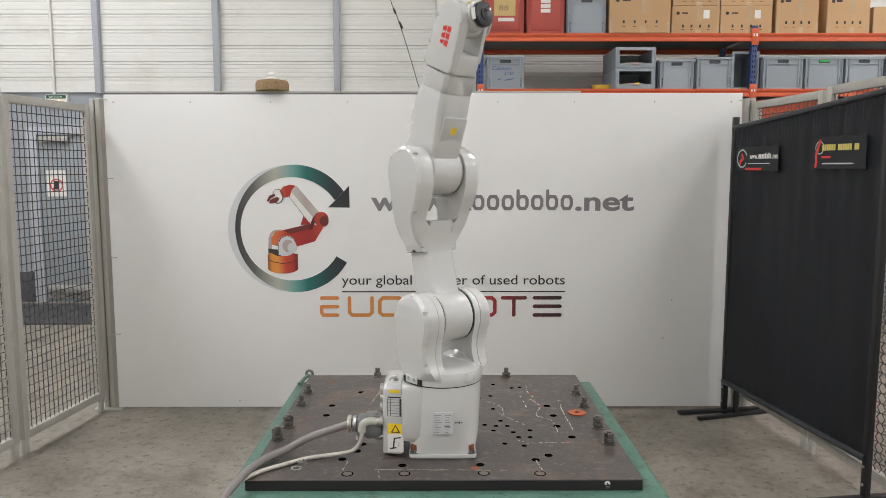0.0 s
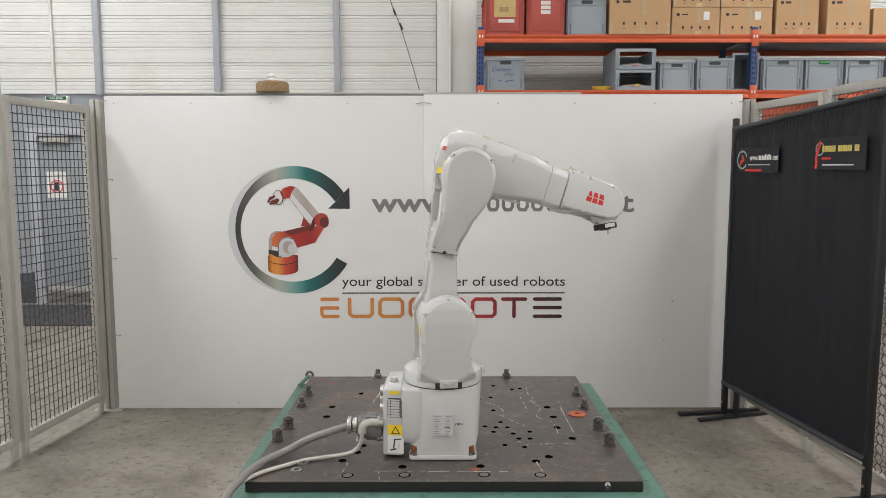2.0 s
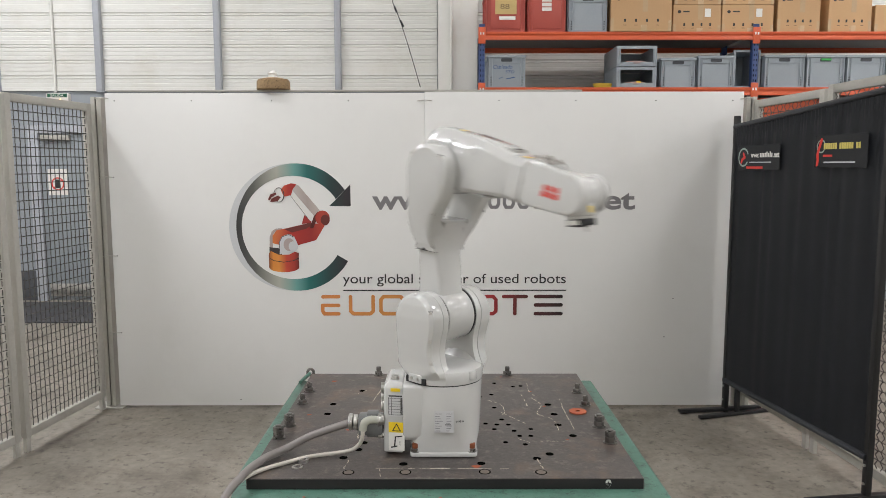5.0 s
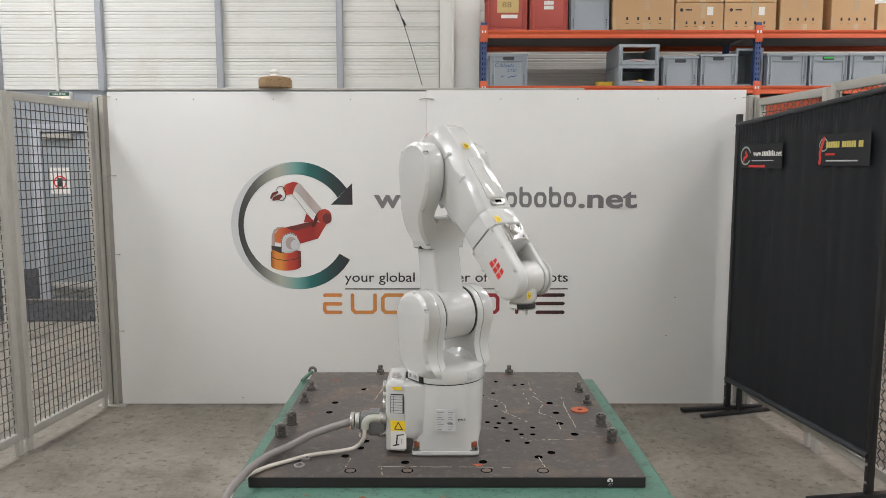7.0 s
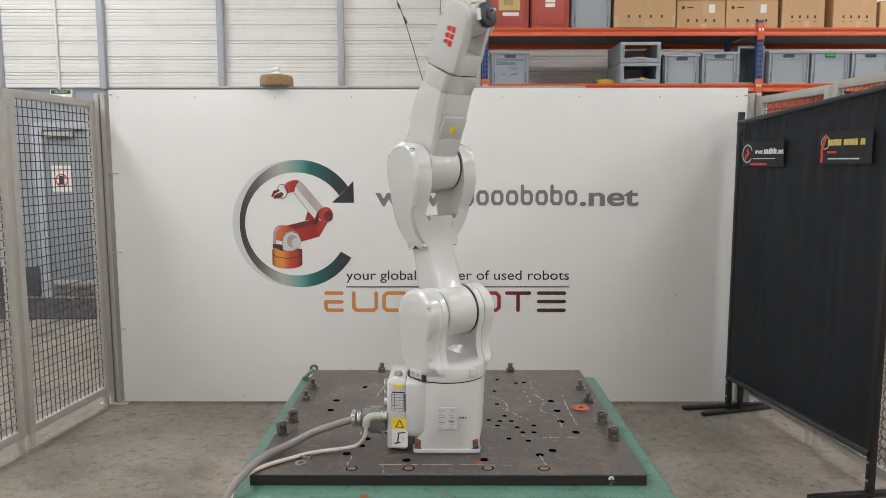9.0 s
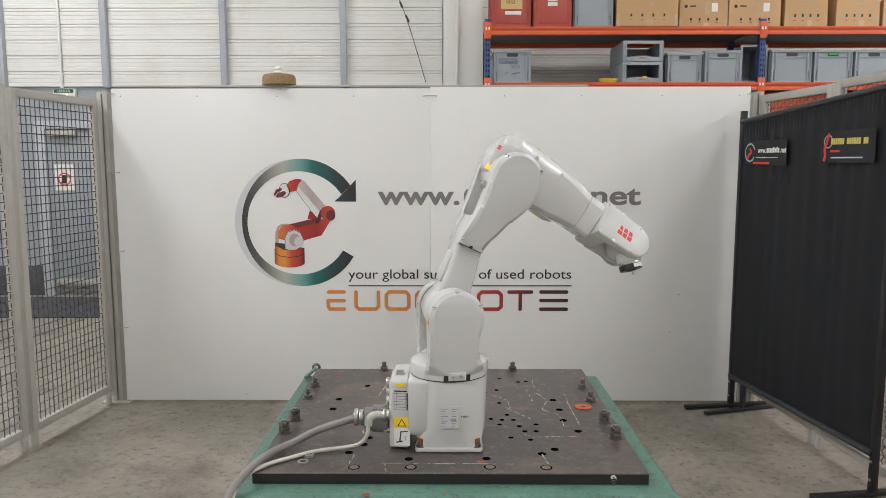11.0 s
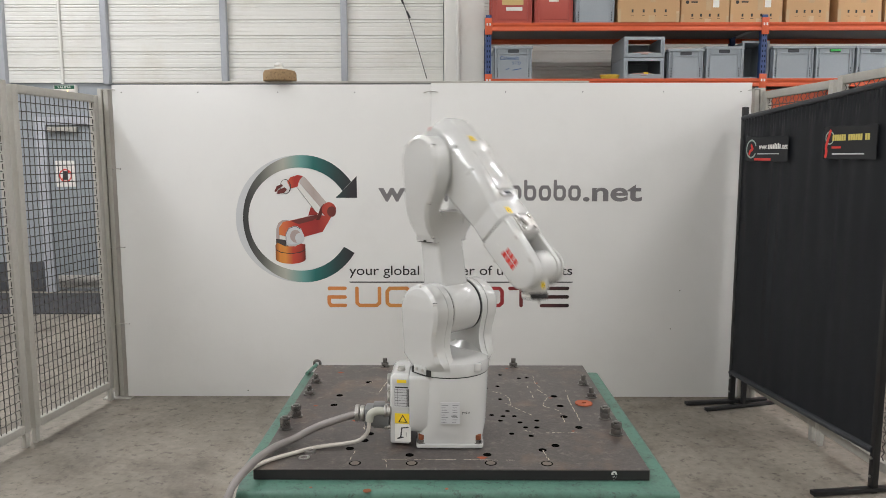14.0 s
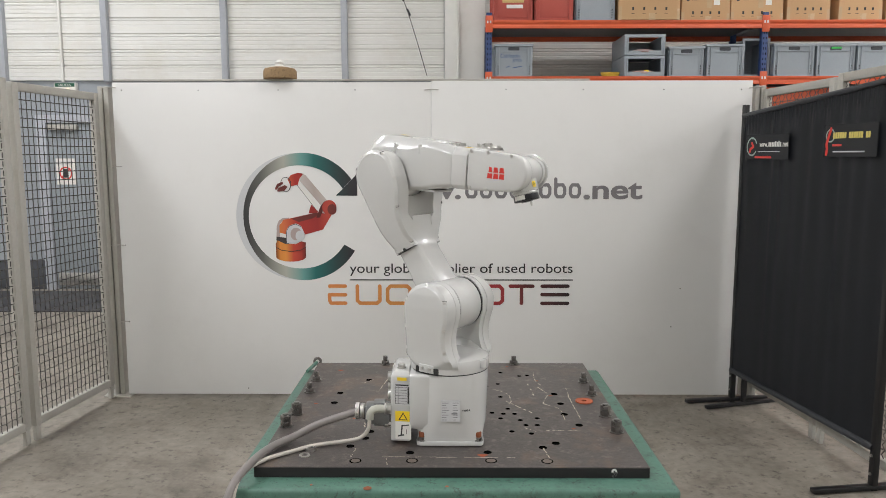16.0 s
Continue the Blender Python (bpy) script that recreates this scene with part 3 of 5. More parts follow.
J1 += [(5.2, -53), (5.3, -66), (5.4, -89), (5.5, -92), (5.6, -83), (5.7, -58), (5.8, -38), (5.9, -31), (6, -32), (6.1, -35.5), (6.2, -43), (6.3, -50), (6.5, -51), (8.1, -52), (8.4, -53), (8.5, -53), (8.6, -72), (8.7, -90), (8.8, -91), (8.9, -74), (9, -49), (9.1, -38.5), (9.2, -31), (9.45, -26), (9.9, -49)]
J2 = [(0, -5.5), (0.1, -12), (0.2, -5.2), (0.3, -5.2), (0.4, -14.5), (0.5, -20.5), (0.6, -17.3), (0.7, 2), (0.8, 19.5), (0.9, 25.5), (1, 25.5), (1.2, 22), (1.4, 18.8), (1.6, 15), (1.8, 10.3), (2.1, 6.8), (2.2, 2.6), (2.3, 1.6), (2.4, -0.9), (2.5, -12), (2.6, -24), (2.7, -22.5), (2.8, -19.3), (2.9, -12), (3, -19.5), (3.1, -19.8), (3.2, -14.4), (3.4, -21.8), (3.5, -14.2), (3.6, -16.1), (3.8, -19.3), (3.9, -19), (4, -15), (4.1, -1), (4.2, 10)]
J2 += [(4.3, 11), (4.4, 10), (4.5, 14), (4.6, 27), (4.7, 28), (4.8, 29.3), (4.9, 23.3), (5, 5), (5.1, -17), (5.2, -28.5), (5.3, -29.7), (5.6, -29.5), (5.9, -28), (6.1, -27), (6.3, -24.2), (6.5, -20.2), (6.7, -13), (6.9, -5), (7, -0.5), (7.1, 2.7), (7.2, 5.3), (7.3, 3.8), (7.4, -0.9), (7.6, -8.5), (7.8, -15.3), (8, -21.5), (8.1, -23), (8.2, -20.9), (8.3, -14.6), (8.4, -9.7), (8.5, -8.5), (8.75, -9), (9, -9.3), (9.1, -6.4), (9.2, -5.7), (9.9, -5.5)]
FORE = [(0, -68), (0.1, -61.3), (0.2, -69), (0.3, -67.3), (0.4, -54.2), (0.5, -34), (0.6, -9.7), (0.7, 17), (0.8, 32.6), (0.9, 36), (1, 34.6), (1.2, 32.8), (1.4, 29), (1.6, 27.3), (1.8, 22.1), (2, 16.6), (2.2, 16.3), (2.3, 15.3), (2.4, 8.0), (2.5, 5.4), (2.6, 3.7), (2.7, 4.5), (2.8, 4.8), (2.9, 8), (3, 5.3), (3.1, 5), (3.2, 7.8), (3.4, 5.1), (3.5, 7.3), (3.7, 5.3), (3.8, 4.7), (3.9, 13), (4, 28), (4.1, 44.7)]
FORE += [(4.2, 49.4), (4.3, 40.5), (4.4, 29.5), (4.5, 26.3), (4.6, 22.2), (4.7, 15.3), (4.8, 7.3), (4.9, 9), (5, 12.2), (5.1, 11), (5.2, 7), (5.6, 7), (5.9, 7.3), (6.1, 3.1), (6.3, 0), (6.4, 0.7), (6.5, 7.3), (6.7, 21.8), (6.9, 37.2), (7.1, 53.7), (7.2, 59), (7.3, 55.5), (7.4, 46.1), (7.6, 30.1), (7.8, 15.6), (8, 2.2), (8.1, 0.4), (8.2, -6.4), (8.3, -28.7), (8.4, -55), (8.5, -66), (8.75, -68), (9, -64.6), (9.2, -63.6), (9.9, -68)]
J4 = [(0, 5), (0.3, 5), (0.4, -15), (0.5, -36), (0.6, -45), (0.7, -39), (0.8, -29), (1.6, -24), (2, -10), (2.4, -5), (2.7, 0), (8.2, 0), (8.4, 9), (8.5, 14), (8.7, 38), (8.8, 36), (8.9, 28), (9, 10), (9.2, 5), (9.9, 5)]
FLANGE = [(0, -7), (0.1, -14), (0.2, -6), (0.3, -7), (0.4, 0), (0.5, 31), (0.6, 55), (0.7, 74), (0.9, 81), (1.5, 84), (2, 81.5), (2.4, 77), (2.5, 80), (2.6, 73), (2.7, 70), (2.8, 74), (2.9, 109), (3, 69), (3.1, 77), (3.2, 108), (3.4, 63), (3.5, 96), (3.6, 94), (3.7, 82), (3.8, 83.5), (4, 85), (4.1, 88)]
FLANGE += [(4.2, 84), (4.4, 82), (4.6, 81), (4.8, 77), (4.9, 82), (5, 82), (5.2, 78), (5.4, 86), (5.8, 85.7), (6.1, 75), (6.3, 68), (6.5, 73), (6.7, 80), (6.9, 85), (7.2, 91), (7.5, 85), (7.8, 76), (8, 68.3), (8.1, 67.5), (8.2, 61.5), (8.3, 37), (8.4, 16), (8.5, 4.4), (9, -6), (9.1, 0), (9.2, -2), (9.9, -7)]


def joint(rows, t):
    """A joint's degrees at a moment of the repeated programme, on a smooth line through its rows."""
    t = t % BEAT
    for i, ((a, u), (b, v)) in enumerate(zip(rows, rows[1:])):
        if a <= t <= b:
            (z, y), (c, w) = rows[max(i - 1, 0)], rows[min(i + 2, len(rows) - 1)]
            h = b - a

            def slope(d0, e0, d1, e1, d2, e2):
                if d1 == d0 or d2 == d1 or (e1 - e0) * (e2 - e1) <= 0:
                    return 0.0
                p, q = (e1 - e0) / (d1 - d0), (e2 - e1) / (d2 - d1)
                return 2 * p * q / (p + q)
            m, n, k = slope(z, y, a, u, b, v), slope(a, u, b, v, c, w), (t - a) / h
            return u * (1 + 2 * k) * (1 - k) ** 2 + m * h * k * (1 - k) ** 2 + v * k * k * (3 - 2 * k) + n * h * k * k * (k - 1)
    return rows[-1][1]


def stand(t):
    """The poses of the robot's parts, in its own space, at t seconds."""
    a, b, f, w, g = (joint(r, t) for r in (J1, J2, FORE, J4, FLANGE))
    m1 = pose(0, 0, 0, 0, 0, a)
    m2 = m1 @ pose(0, 0, SHOULDER, 0, b, 0)
    m3 = m2 @ pose(0, 0, ARM, 0, f - b + .9, 0)
    m4 = m3 @ pose(0, 0, .042, w, 0, 0)
    return m1, m2, m3, m4, m4 @ pose(.451, 0, 0, 0, g - f, 0)


# ---- partition prints ----
def ring_band(cx, cz, ro, ri, a0, a1, dx=0.0, n=40, y=-.0016):
    """A band between a circle and a smaller one set aside by dx."""
    outer = [(cx + ro * math.cos(radians(a0 + (a1 - a0) * i / n)), cz + ro * math.sin(radians(a0 + (a1 - a0) * i / n))) for i in range(n + 1)]
    inner = [(cx + dx + ri * math.cos(radians(a0 + (a1 - a0) * i / n)), cz + ri * math.sin(radians(a0 + (a1 - a0) * i / n))) for i in range(n + 1)]
    bm = bmesh.new()
    o, q = [[bm.verts.new((x, y, z)) for x, z in r] for r in (outer, inner)]
    for i in range(n):
        bm.faces.new((o[i], o[i + 1], q[i + 1], q[i]))
    return bm


def flat(pts, y=-.0016):
    bm = bmesh.new()
    bm.faces.new([bm.verts.new((x, y, z)) for x, z in pts])
    return bm


def stroke(points, r, y=-.0016):
    """A printed line of one width with round ends and corners."""
    bms = []
    for (x0, z0), (x1, z1) in zip(points, points[1:]):
        a = math.degrees(math.atan2(z1 - z0, x1 - x0))
        bms.append(flat(arc(x1, z1, r, a - 90, a + 90, 8) + arc(x0, z0, r, a + 90, a + 270, 8), y))
        y -= .00006
    return joined(*bms)


TEAL_RUN = streaked("teal_print", [(-1.2, (.03, .03, .032)), (-1.08, (.11, .11, .10)), (-.93, (.42, .42, .36)), (-.82, (.14, .33, .30)), (-.74, (.012, .13, .12)), (-.60, (.02, .05, .05)), (-.5, (.03, .025, .03))])
SHADOW_GREY = material("pale_grey_print", (.58, .59, .60), 0.45, spread=.01)
DARK_RED = material("dark_red_print", (.14, .025, .02), 0.45)
PINK_GREY = material("pink_grey_print", (.42, .34, .32), 0.45)
WORD_RUN = streaked("word_print", [(-.67, (.62, .22, .06)), (-.2, (.56, .24, .06)), (.1, (.5, .06, .05)), (.4, (.36, .03, .035)), (.62, (.10, .02, .02)), (.92, (.02, .015, .015))])



def on_print(pts):
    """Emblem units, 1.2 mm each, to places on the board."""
    return [(-.8223 + (u - 360) * .001198, 1.1816 - (v - 375) * .001202) for u, v in pts]


def oval(u, v, a, b, a0=0, a1=360, n=24):
    return [(u + a * math.cos(radians(a0 + (a1 - a0) * i / n)), v - b * math.sin(radians(a0 + (a1 - a0) * i / n))) for i in range(n + 1)]


def band(outer, inner, y):
    bm = bmesh.new()
    o, q = [[bm.verts.new((x, y, z)) for x, z in on_print(r)] for r in (outer, inner)]
    for k in range(len(o) - 1):
        bm.faces.new((o[k], o[k + 1], q[k + 1], q[k]))
    return bm


BASE_RUN = streaked("orange_red_print", [(-.995, (.16, .03, .01)), (-.965, (.66, .24, .04)), (-.93, (.70, .27, .05)), (-.88, (.50, .06, .03)), (-.83, (.34, .03, .02)), (-.80, (.10, .015, .01))])
ARM_RUN = streaked("arm_red_print", [(-.98, (.62, .20, .04)), (-.93, (.60, .14, .05)), (-.86, (.42, .03, .02)), (-.72, (.30, .022, .02)), (-.64, (.46, .06, .035)), (-.59, (.24, .015, .01))])
LINK_RUN = streaked("forearm_grey_print", [(-.83, (.52, .47, .44)), (-.74, (.42, .35, .32)), (-.66, (.52, .46, .43))])
DARK_GREY = material("dark_grey_print", (.05, .04, .04), 0.45)
emblem = tagged(part("wall_emblem", band(oval(352, 376, 341, 338, 62, 298, 48), oval(369, 376, 318, 336, 62, 298, 48), -.0008), SHADOW_GREY, None), "printed teal arrow ring round a red robot picture", "wall print")
part("ring", joined(band(oval(369, 376, 320, 338, 36, 328, 72), oval(352, 377, 274, 274, 33.5, 328, 72), -.0014), flat(on_print([(622, 184), (657, 148), (658, 263), (543, 262), (582, 226)]), -.0016)), TEAL_RUN, emblem, "teal and black arrow ring")
part("rear_bracket", flat(on_print([(222, 500), (225, 425), (236, 396), (258, 381), (292, 379), (292, 386), (262, 390), (244, 410), (240, 500)]), -.0016), PINK_GREY, emblem)
part("socket", flat(on_print([(222, 480), (275, 486), (290, 522), (222, 518)]), -.0018), DARK_GREY, emblem)
part("robot_base", flat(on_print([(218, 516)] + oval(298, 588, 80, 26, 180, 360, 16) + [(378, 510), (355, 505), (325, 520), (270, 520), (228, 500)]), -.0020), BASE_RUN, emblem, "orange to red printed base")
part("base_groove", stroke(on_print([(221, 538), (245, 552), (298, 560), (350, 552), (377, 538)]), .0022, -.0023), INK, emblem)
part("robot_arm", flat(on_print([(240, 458), (240, 420), (262, 390), (302, 382), (442, 350), (520, 362), (472, 442), (372, 470), (340, 412), (300, 420), (276, 468)]), -.0025), ARM_RUN, emblem, "red printed lower arm")
part("robot_arm_shade", flat(on_print([(302, 384), (442, 350), (452, 362), (420, 382), (345, 402)]), -.0027), DARK_RED, emblem)
part("link_foot", flat(on_print([(397, 356), (412, 308), (450, 346), (442, 352)]), -.0027), ARM_RUN, emblem)
part("linkage", flat(on_print([(338, 205), (352, 190), (455, 322), (440, 338)]), -.0028), PAPER, emblem)
part("linkage_line", stroke(on_print([(340, 206), (436, 334)]), .0012, -.0030), INK, emblem)
part("forearm_print", stroke(on_print([(371, 170), (478, 298)]), .0255, -.0034), LINK_RUN, emblem)
part("elbow_sliver", flat(on_print([(438, 380), (462, 316), (482, 292), (492, 300), (458, 378)]), -.0036), BASE_RUN, emblem)
part("elbow_disc", flat(on_print(oval(508, 325, 38, 40)), -.0038), ARM_RUN, emblem)
part("elbow_shade", flat(on_print(oval(522, 335, 24, 28)), -.0040), DARK_RED, emblem)
part("wrist_print", flat(on_print([(290, 176), (308, 154), (345, 142), (374, 147), (354, 172), (344, 204), (306, 213)]), -.0036), ARM_RUN, emblem)
part("wrist_plate", band(oval(280, 203, 29, 39), oval(279, 203, 25, 36), -.0037), INK, emblem)
part("finger", flat(on_print([(221, 228), (234, 200), (264, 190), (266, 201), (242, 214), (230, 232)]), -.0039), DARK_RED, emblem)
part("finger", flat(on_print([(233, 240), (240, 222), (276, 206), (289, 216), (272, 236), (242, 241)]), -.0039), DARK_RED, emblem)
part("bracket", flat(on_print([(274, 516), (274, 452), (290, 422), (326, 409), (356, 424), (374, 464), (362, 500), (330, 512)]), -.0040), SHADOW_GREY, emblem)
part("bracket_edge", stroke(on_print([(276, 514), (276, 454), (291, 425), (326, 412), (354, 426)]), .0018, -.0041), INK, emblem)
part("hub", flat(on_print(oval(328, 466, 30, 34)), -.0044), PINK_GREY, emblem)
part("hub_face", flat(on_print(oval(350, 476, 25, 28)), -.0047), SHADOW_GREY, emblem)

# the web address: grey lettering, the name in it as plain rounded marks
address = tagged(part("wall_lettering", lettering("www.", .168, .0004, .0042, wide=.520), TEXT_GREY, None, "", Matrix.Translation((-.33, -.0014, 1.299)) @ FACING), "large grey printed web address on white board", "lettering")
part("ending", lettering(".net", .168, .0004, .0042, wide=.372), TEXT_GREY, address, "", pose(1.668 - .372, 0, 0))
for i in range(8):
    x, r = .548 + i * .0935, .0105
    loop = [(r + .022, r), (.078 - .022, r), (.078 - r, .030), (.078 - r, .066), (.056, .096 - r), (.022, .096 - r), (r, .066), (r, .030), (r + .012, r)]
    if i in (4, 6):
        loop += [(r, .03), (r, .122)]
    part("plain_mark", stroke(loop, r, 0), TEXT_GREY, address, "", pose(x, 0, .0004, -90, 0, 0))
slogan = tagged(part("wall_slogan", lettering("your global supplier of used robots", .088, .0004, .0002, wide=1.43), TEXT_DARK, None, "", Matrix.Translation((-.522, -.0014, .822)) @ FACING), "thin dark printed slogan with a line under it", "lettering")
part("underline", box(0, 1.433, -.050, -.043, -.0002, .0004), TEXT_DARK, slogan)
wordmark = tagged(part("wall_wordmark", joined(stroke([(-.552, .735), (-.652, .735), (-.652, .733)], .0115), stroke([(-.552, .678), (-.652, .678)], .0115), stroke([(-.552, .623), (-.645, .623), (-.655, .64), (-.655, .678)], .0115)), WORD_RUN), "orange to black printed word marks, plain shapes", "lettering")
for i, x in enumerate((-.475, -.28, -.085, .115, .315, .51, .715)):
    w = .145
    loop = [(x, .735), (x, .64), (x + .018, .623), (x + w - .018, .623), (x + w, .64), (x + w, .735)]
    if i in (1, 2, 3, 4):
        loop = [(x + .018, .735), (x + w - .018, .735), (x + w, .715), (x + w, .64), (x + w - .018, .623), (x + .018, .623), (x, .64), (x, .715), (x + .018, .735)]
    if i == 5:
        loop = [(x, .735), (x + w, .735)]
        part("plain_mark", stroke([(x + w / 2, .735), (x + w / 2, .623)], .0115, -.0022), WORD_RUN, wordmark)
    if i == 6:
        part("plain_mark", stroke([(x, .68), (x + w + .02, .68)], .0115, -.0022), WORD_RUN, wordmark)
        loop = [(x, .735), (x + w + .02, .735)]
        part("plain_mark", stroke([(x, .623), (x + w + .02, .623)], .0115, -.0022), WORD_RUN, wordmark)
    part("plain_mark", stroke(loop, .0115), WORD_RUN, wordmark)
# screws and wire ties of the boards
for x in (-1.93, -1.45, -.95, -.47, .47, .95, 1.45, 1.93):
    part("board_screw", cyl(.0035, -.003, .0, "y", 8, c=(x, 1.975)), INK, boards)
for x, z in ((-1.96, 1.5), (-1.96, 1.0), (-1.96, .5), (1.96, 1.0), (1.6, .72), (-1.2, .055), (1.55, .47)):
    part("board_screw", cyl(.0035, -.003, .0, "y", 8, c=(x, z)), INK, boards)
for x, z in ((-2.01, 1.99), (-2.01, 1.5), (-2.01, 1.0), (-2.01, .5), (.005, 1.975), (2.02, 1.985)):
    part("wire_tie", tube(glide([(x - .045, -.006, z - .002), (x, -.012, z + .003), (x + .045, -.004, z)], 4), .0028, 6), GALVANISED, boards, "thin wire tie")
part("cap_strip", box(-1.98, .99, .004, .034, 2.031, 2.043, .002), GALVANISED, boards, "worn grey edge strip on top")


# ---- fences ----
def mesh_panel(name, label, a, b, top, group, low=.085):
    """A framed crimped-wire panel between two floor points."""
    a, b = Vector((*a, 0)), Vector((*b, 0))
    length = (b - a).length
    ang = math.degrees(math.atan2(b.y - a.y, b.x - a.x))
    f = thing(name, label, "mesh fence", pose(a.x, a.y, 0, 0, 0, ang), group=group)
    for x0 in (0, length - .045):
        part("stile", box(x0, x0 + .045, -.018, .018, low, top, .003), GALVANISED, f)
    part("rail", box(.045, length - .045, -.0175, .0175, low, low + .045, .003), GALVANISED, f)
    part("rail", box(.045, length - .045, -.0175, .0175, top - .045, top, .003), GALVANISED, f)
    for x0 in (.0, length - .045):
        part("foot", box(x0 + .005, x0 + .04, -.012, .012, 0, low, .002), GALVANISED, f)
    step, amp = .048, .0058
    wires = []
    n = int((length - .08) / .038)
    m = int((top - .14) / step)
    for i in range(n + 1):
        x = .045 + (length - .09) * i / n
        pts = [(x + amp * (1 if (k + i) % 2 else -1), amp * .6 * (1 if (k + i) % 2 else -1), low + .04 + (top - low - .08) * k / (2 * m)) for k in range(2 * m + 1)]
        wires.append(tube(pts, .0027, 4))
    for j in range(m + 1):
        z = low + .04 + (top - low - .08) * j / m
        pts = [(.045 + (length - .09) * k / n, -amp * .6 * (1 if (k + j) % 2 else -1), z) for k in range(n + 1)]
        wires.append(tube(pts, .0027, 4))
    part("wire_mesh", joined(*wires), WIRE, f, "crimped steel wire mesh")
    return f


mesh_panel("mesh_fence", "grey framed wire mesh safety fence gate", (-2.085, -.02), (-2.182, -.772), 1.955, "left mesh fence")
mesh_panel("mesh_fence", "grey framed wire mesh safety fence panel", (-2.190, -.805), (-2.32, -1.85), 1.97, "left mesh fence")
mesh_panel("mesh_fence", "grey framed wire mesh safety fence panel", (2.085, .0), (2.150, -.72), 1.975, "right mesh fence")
mesh_panel("mesh_fence", "grey framed wire mesh safety fence panel", (2.153, -.75), (2.235, -1.9), 1.99, "right mesh fence")
for px in (-2.055, 2.055):
    p = thing("fence_post", "pale grey steel corner fence posts on foot plate", "fence post", pose(px, .03, 0), group="corner fence posts")
    part("upright", box(-.032, -.004, -.02, .02, .008, 2.0, .003), GALVANISED, p)
    part("upright", box(.004, .034, -.02, .02, .008, 2.0, .003), GALVANISED, p)
    part("upright", box(-.03, .03, .024, .06, .008, 2.0, .003), GALVANISED, p)
    part("foot_plate", box(-.09, .09, -.06, .08, 0, .008, .001), GALVANISED, p)

# ---- black cloth screen ----
S0, S1 = Vector((1.933, -.08, 0)), Vector((2.118, -1.345, 0))
run, turn = (S1 - S0).length, math.degrees(math.atan2(S1.y - S0.y, S1.x - S0.x))
screen = thing("cloth_screen", "black cloth partition screen on steel feet", "partition screen", pose(S0.x, S0.y, 0, 0, 0, turn))
part("post", box(-.016, .016, -.016, .016, .0, 1.875, .003), BLACK_PAINT, screen)
part("post", box(run - .016, run + .016, -.016, .016, .0, 1.945, .003), BLACK_PAINT, screen)
part("inner_post", box(.07, .098, .02, .045, .02, .26, .002), BLACK_PAINT, screen)
for x in (0, run):
    part("foot", box(x - .018, x + .018, -.31, .24, .006, .026, .002), BLACK_PAINT, screen)
    for z in (.08, .17):
        part("bolt", cyl(.007, -.022, -.0165, "y", 10, c=(x, z)), STEEL, screen)
part("foot", moved(box(-.015, .015, -.27, .25, .004, .024, .002), pose(.085, .03, 0, 0, 0, 8)), BLACK_PAINT, screen)


def cloth():
    bm = bmesh.new()
    nx, nz = 260, 36
    grid = []
    for i in range(nx + 1):
        u = i / nx
        col = []
        for k in range(nz + 1):
            v = k / nz
            x = u * run
            top, low = 1.804 + .102 * u, .208
            z = low + (top - low) * v
            fold = .0045 * math.sin(x * 52 + 2.2 * noise.noise((x * 5, v * .8, 0))) * (.35 + .65 * noise.noise((x * 2.6, 3.1, v * .7))) + .012 * noise.noise((x * 4.5, v * 1.1, 7.0))
            fold *= (.35 + .95 * v)
            if v > .965:
                fold += .004 * math.sin(x * 210)
            col.append(bm.verts.new((x, -.012 + fold, z)))
        grid.append(col)
    for i in range(nx):
        for k in range(nz):
            bm.faces.new((grid[i][k], grid[i + 1][k], grid[i + 1][k + 1], grid[i][k + 1]))
    bmesh.ops.solidify(bm, geom=bm.faces[:], thickness=.0015)
    return bm


part("cloth", cloth(), CLOTH, screen, "gathered black cloth")
part("top_sleeve", tube([(0, -.012, 1.808), (run, -.012, 1.910)], .015, 10), CLOTH, screen)
part("bottom_hem", tube([(0, -.012, .208), (run, -.012, .208)], .017, 10), CLOTH, screen)
PATCH = material("dark_print", (.011, .012, .0145), .75, bump=.2, bump_scale=600)
GREEN_GREY = material("pale_green_print", (.30, .38, .34), .5)
GOLD = material("gold_print", (.60, .50, .12), .5)
for x0, x1, z0, z1, tilt in ((.075, .50, 1.545, 1.69, .0), (.80, 1.18, 1.562, 1.722, .0)):
    part("banner", box(x0, x1, -.0272, -.0262, z0, z1), PATCH, screen, "small printed banner")
Y0 = -.0278
part("banner_text", lettering("www.", .045, .0003, .0008, wide=.085), PAPER, screen, "", Matrix.Translation((.215, Y0, 1.618)) @ FACING)
for i in range(8):
    part("plain_mark", box(.307 + .016 * i, .319 + .016 * i, Y0 - .0004, Y0, 1.618, 1.650 if i in (4, 6) else 1.643), PAPER, screen)
part("banner_text", lettering(".net", .045, .0003, .0008, wide=.06), PAPER, screen, "", Matrix.Translation((.437, Y0, 1.618)) @ FACING)
part("banner_ring", moved(ring_band(.135, 1.620, .056, .046, 20, 330), pose(0, -.0264, 0)), GREEN_GREY, screen)
part("banner_mark", moved(stroke([(.115, 1.59), (.12, 1.605), (.15, 1.62), (.135, 1.64)], .009), pose(0, -.0265, 0)), RED_MARK, screen)
part("banner_bar", box(.17, .34, Y0 - .0004, Y0, 1.552, 1.566), RED_MARK, screen)
part("banner_bar", box(.20, .42, Y0 - .0004, Y0, 1.588, 1.593), SHADOW_GREY, screen)
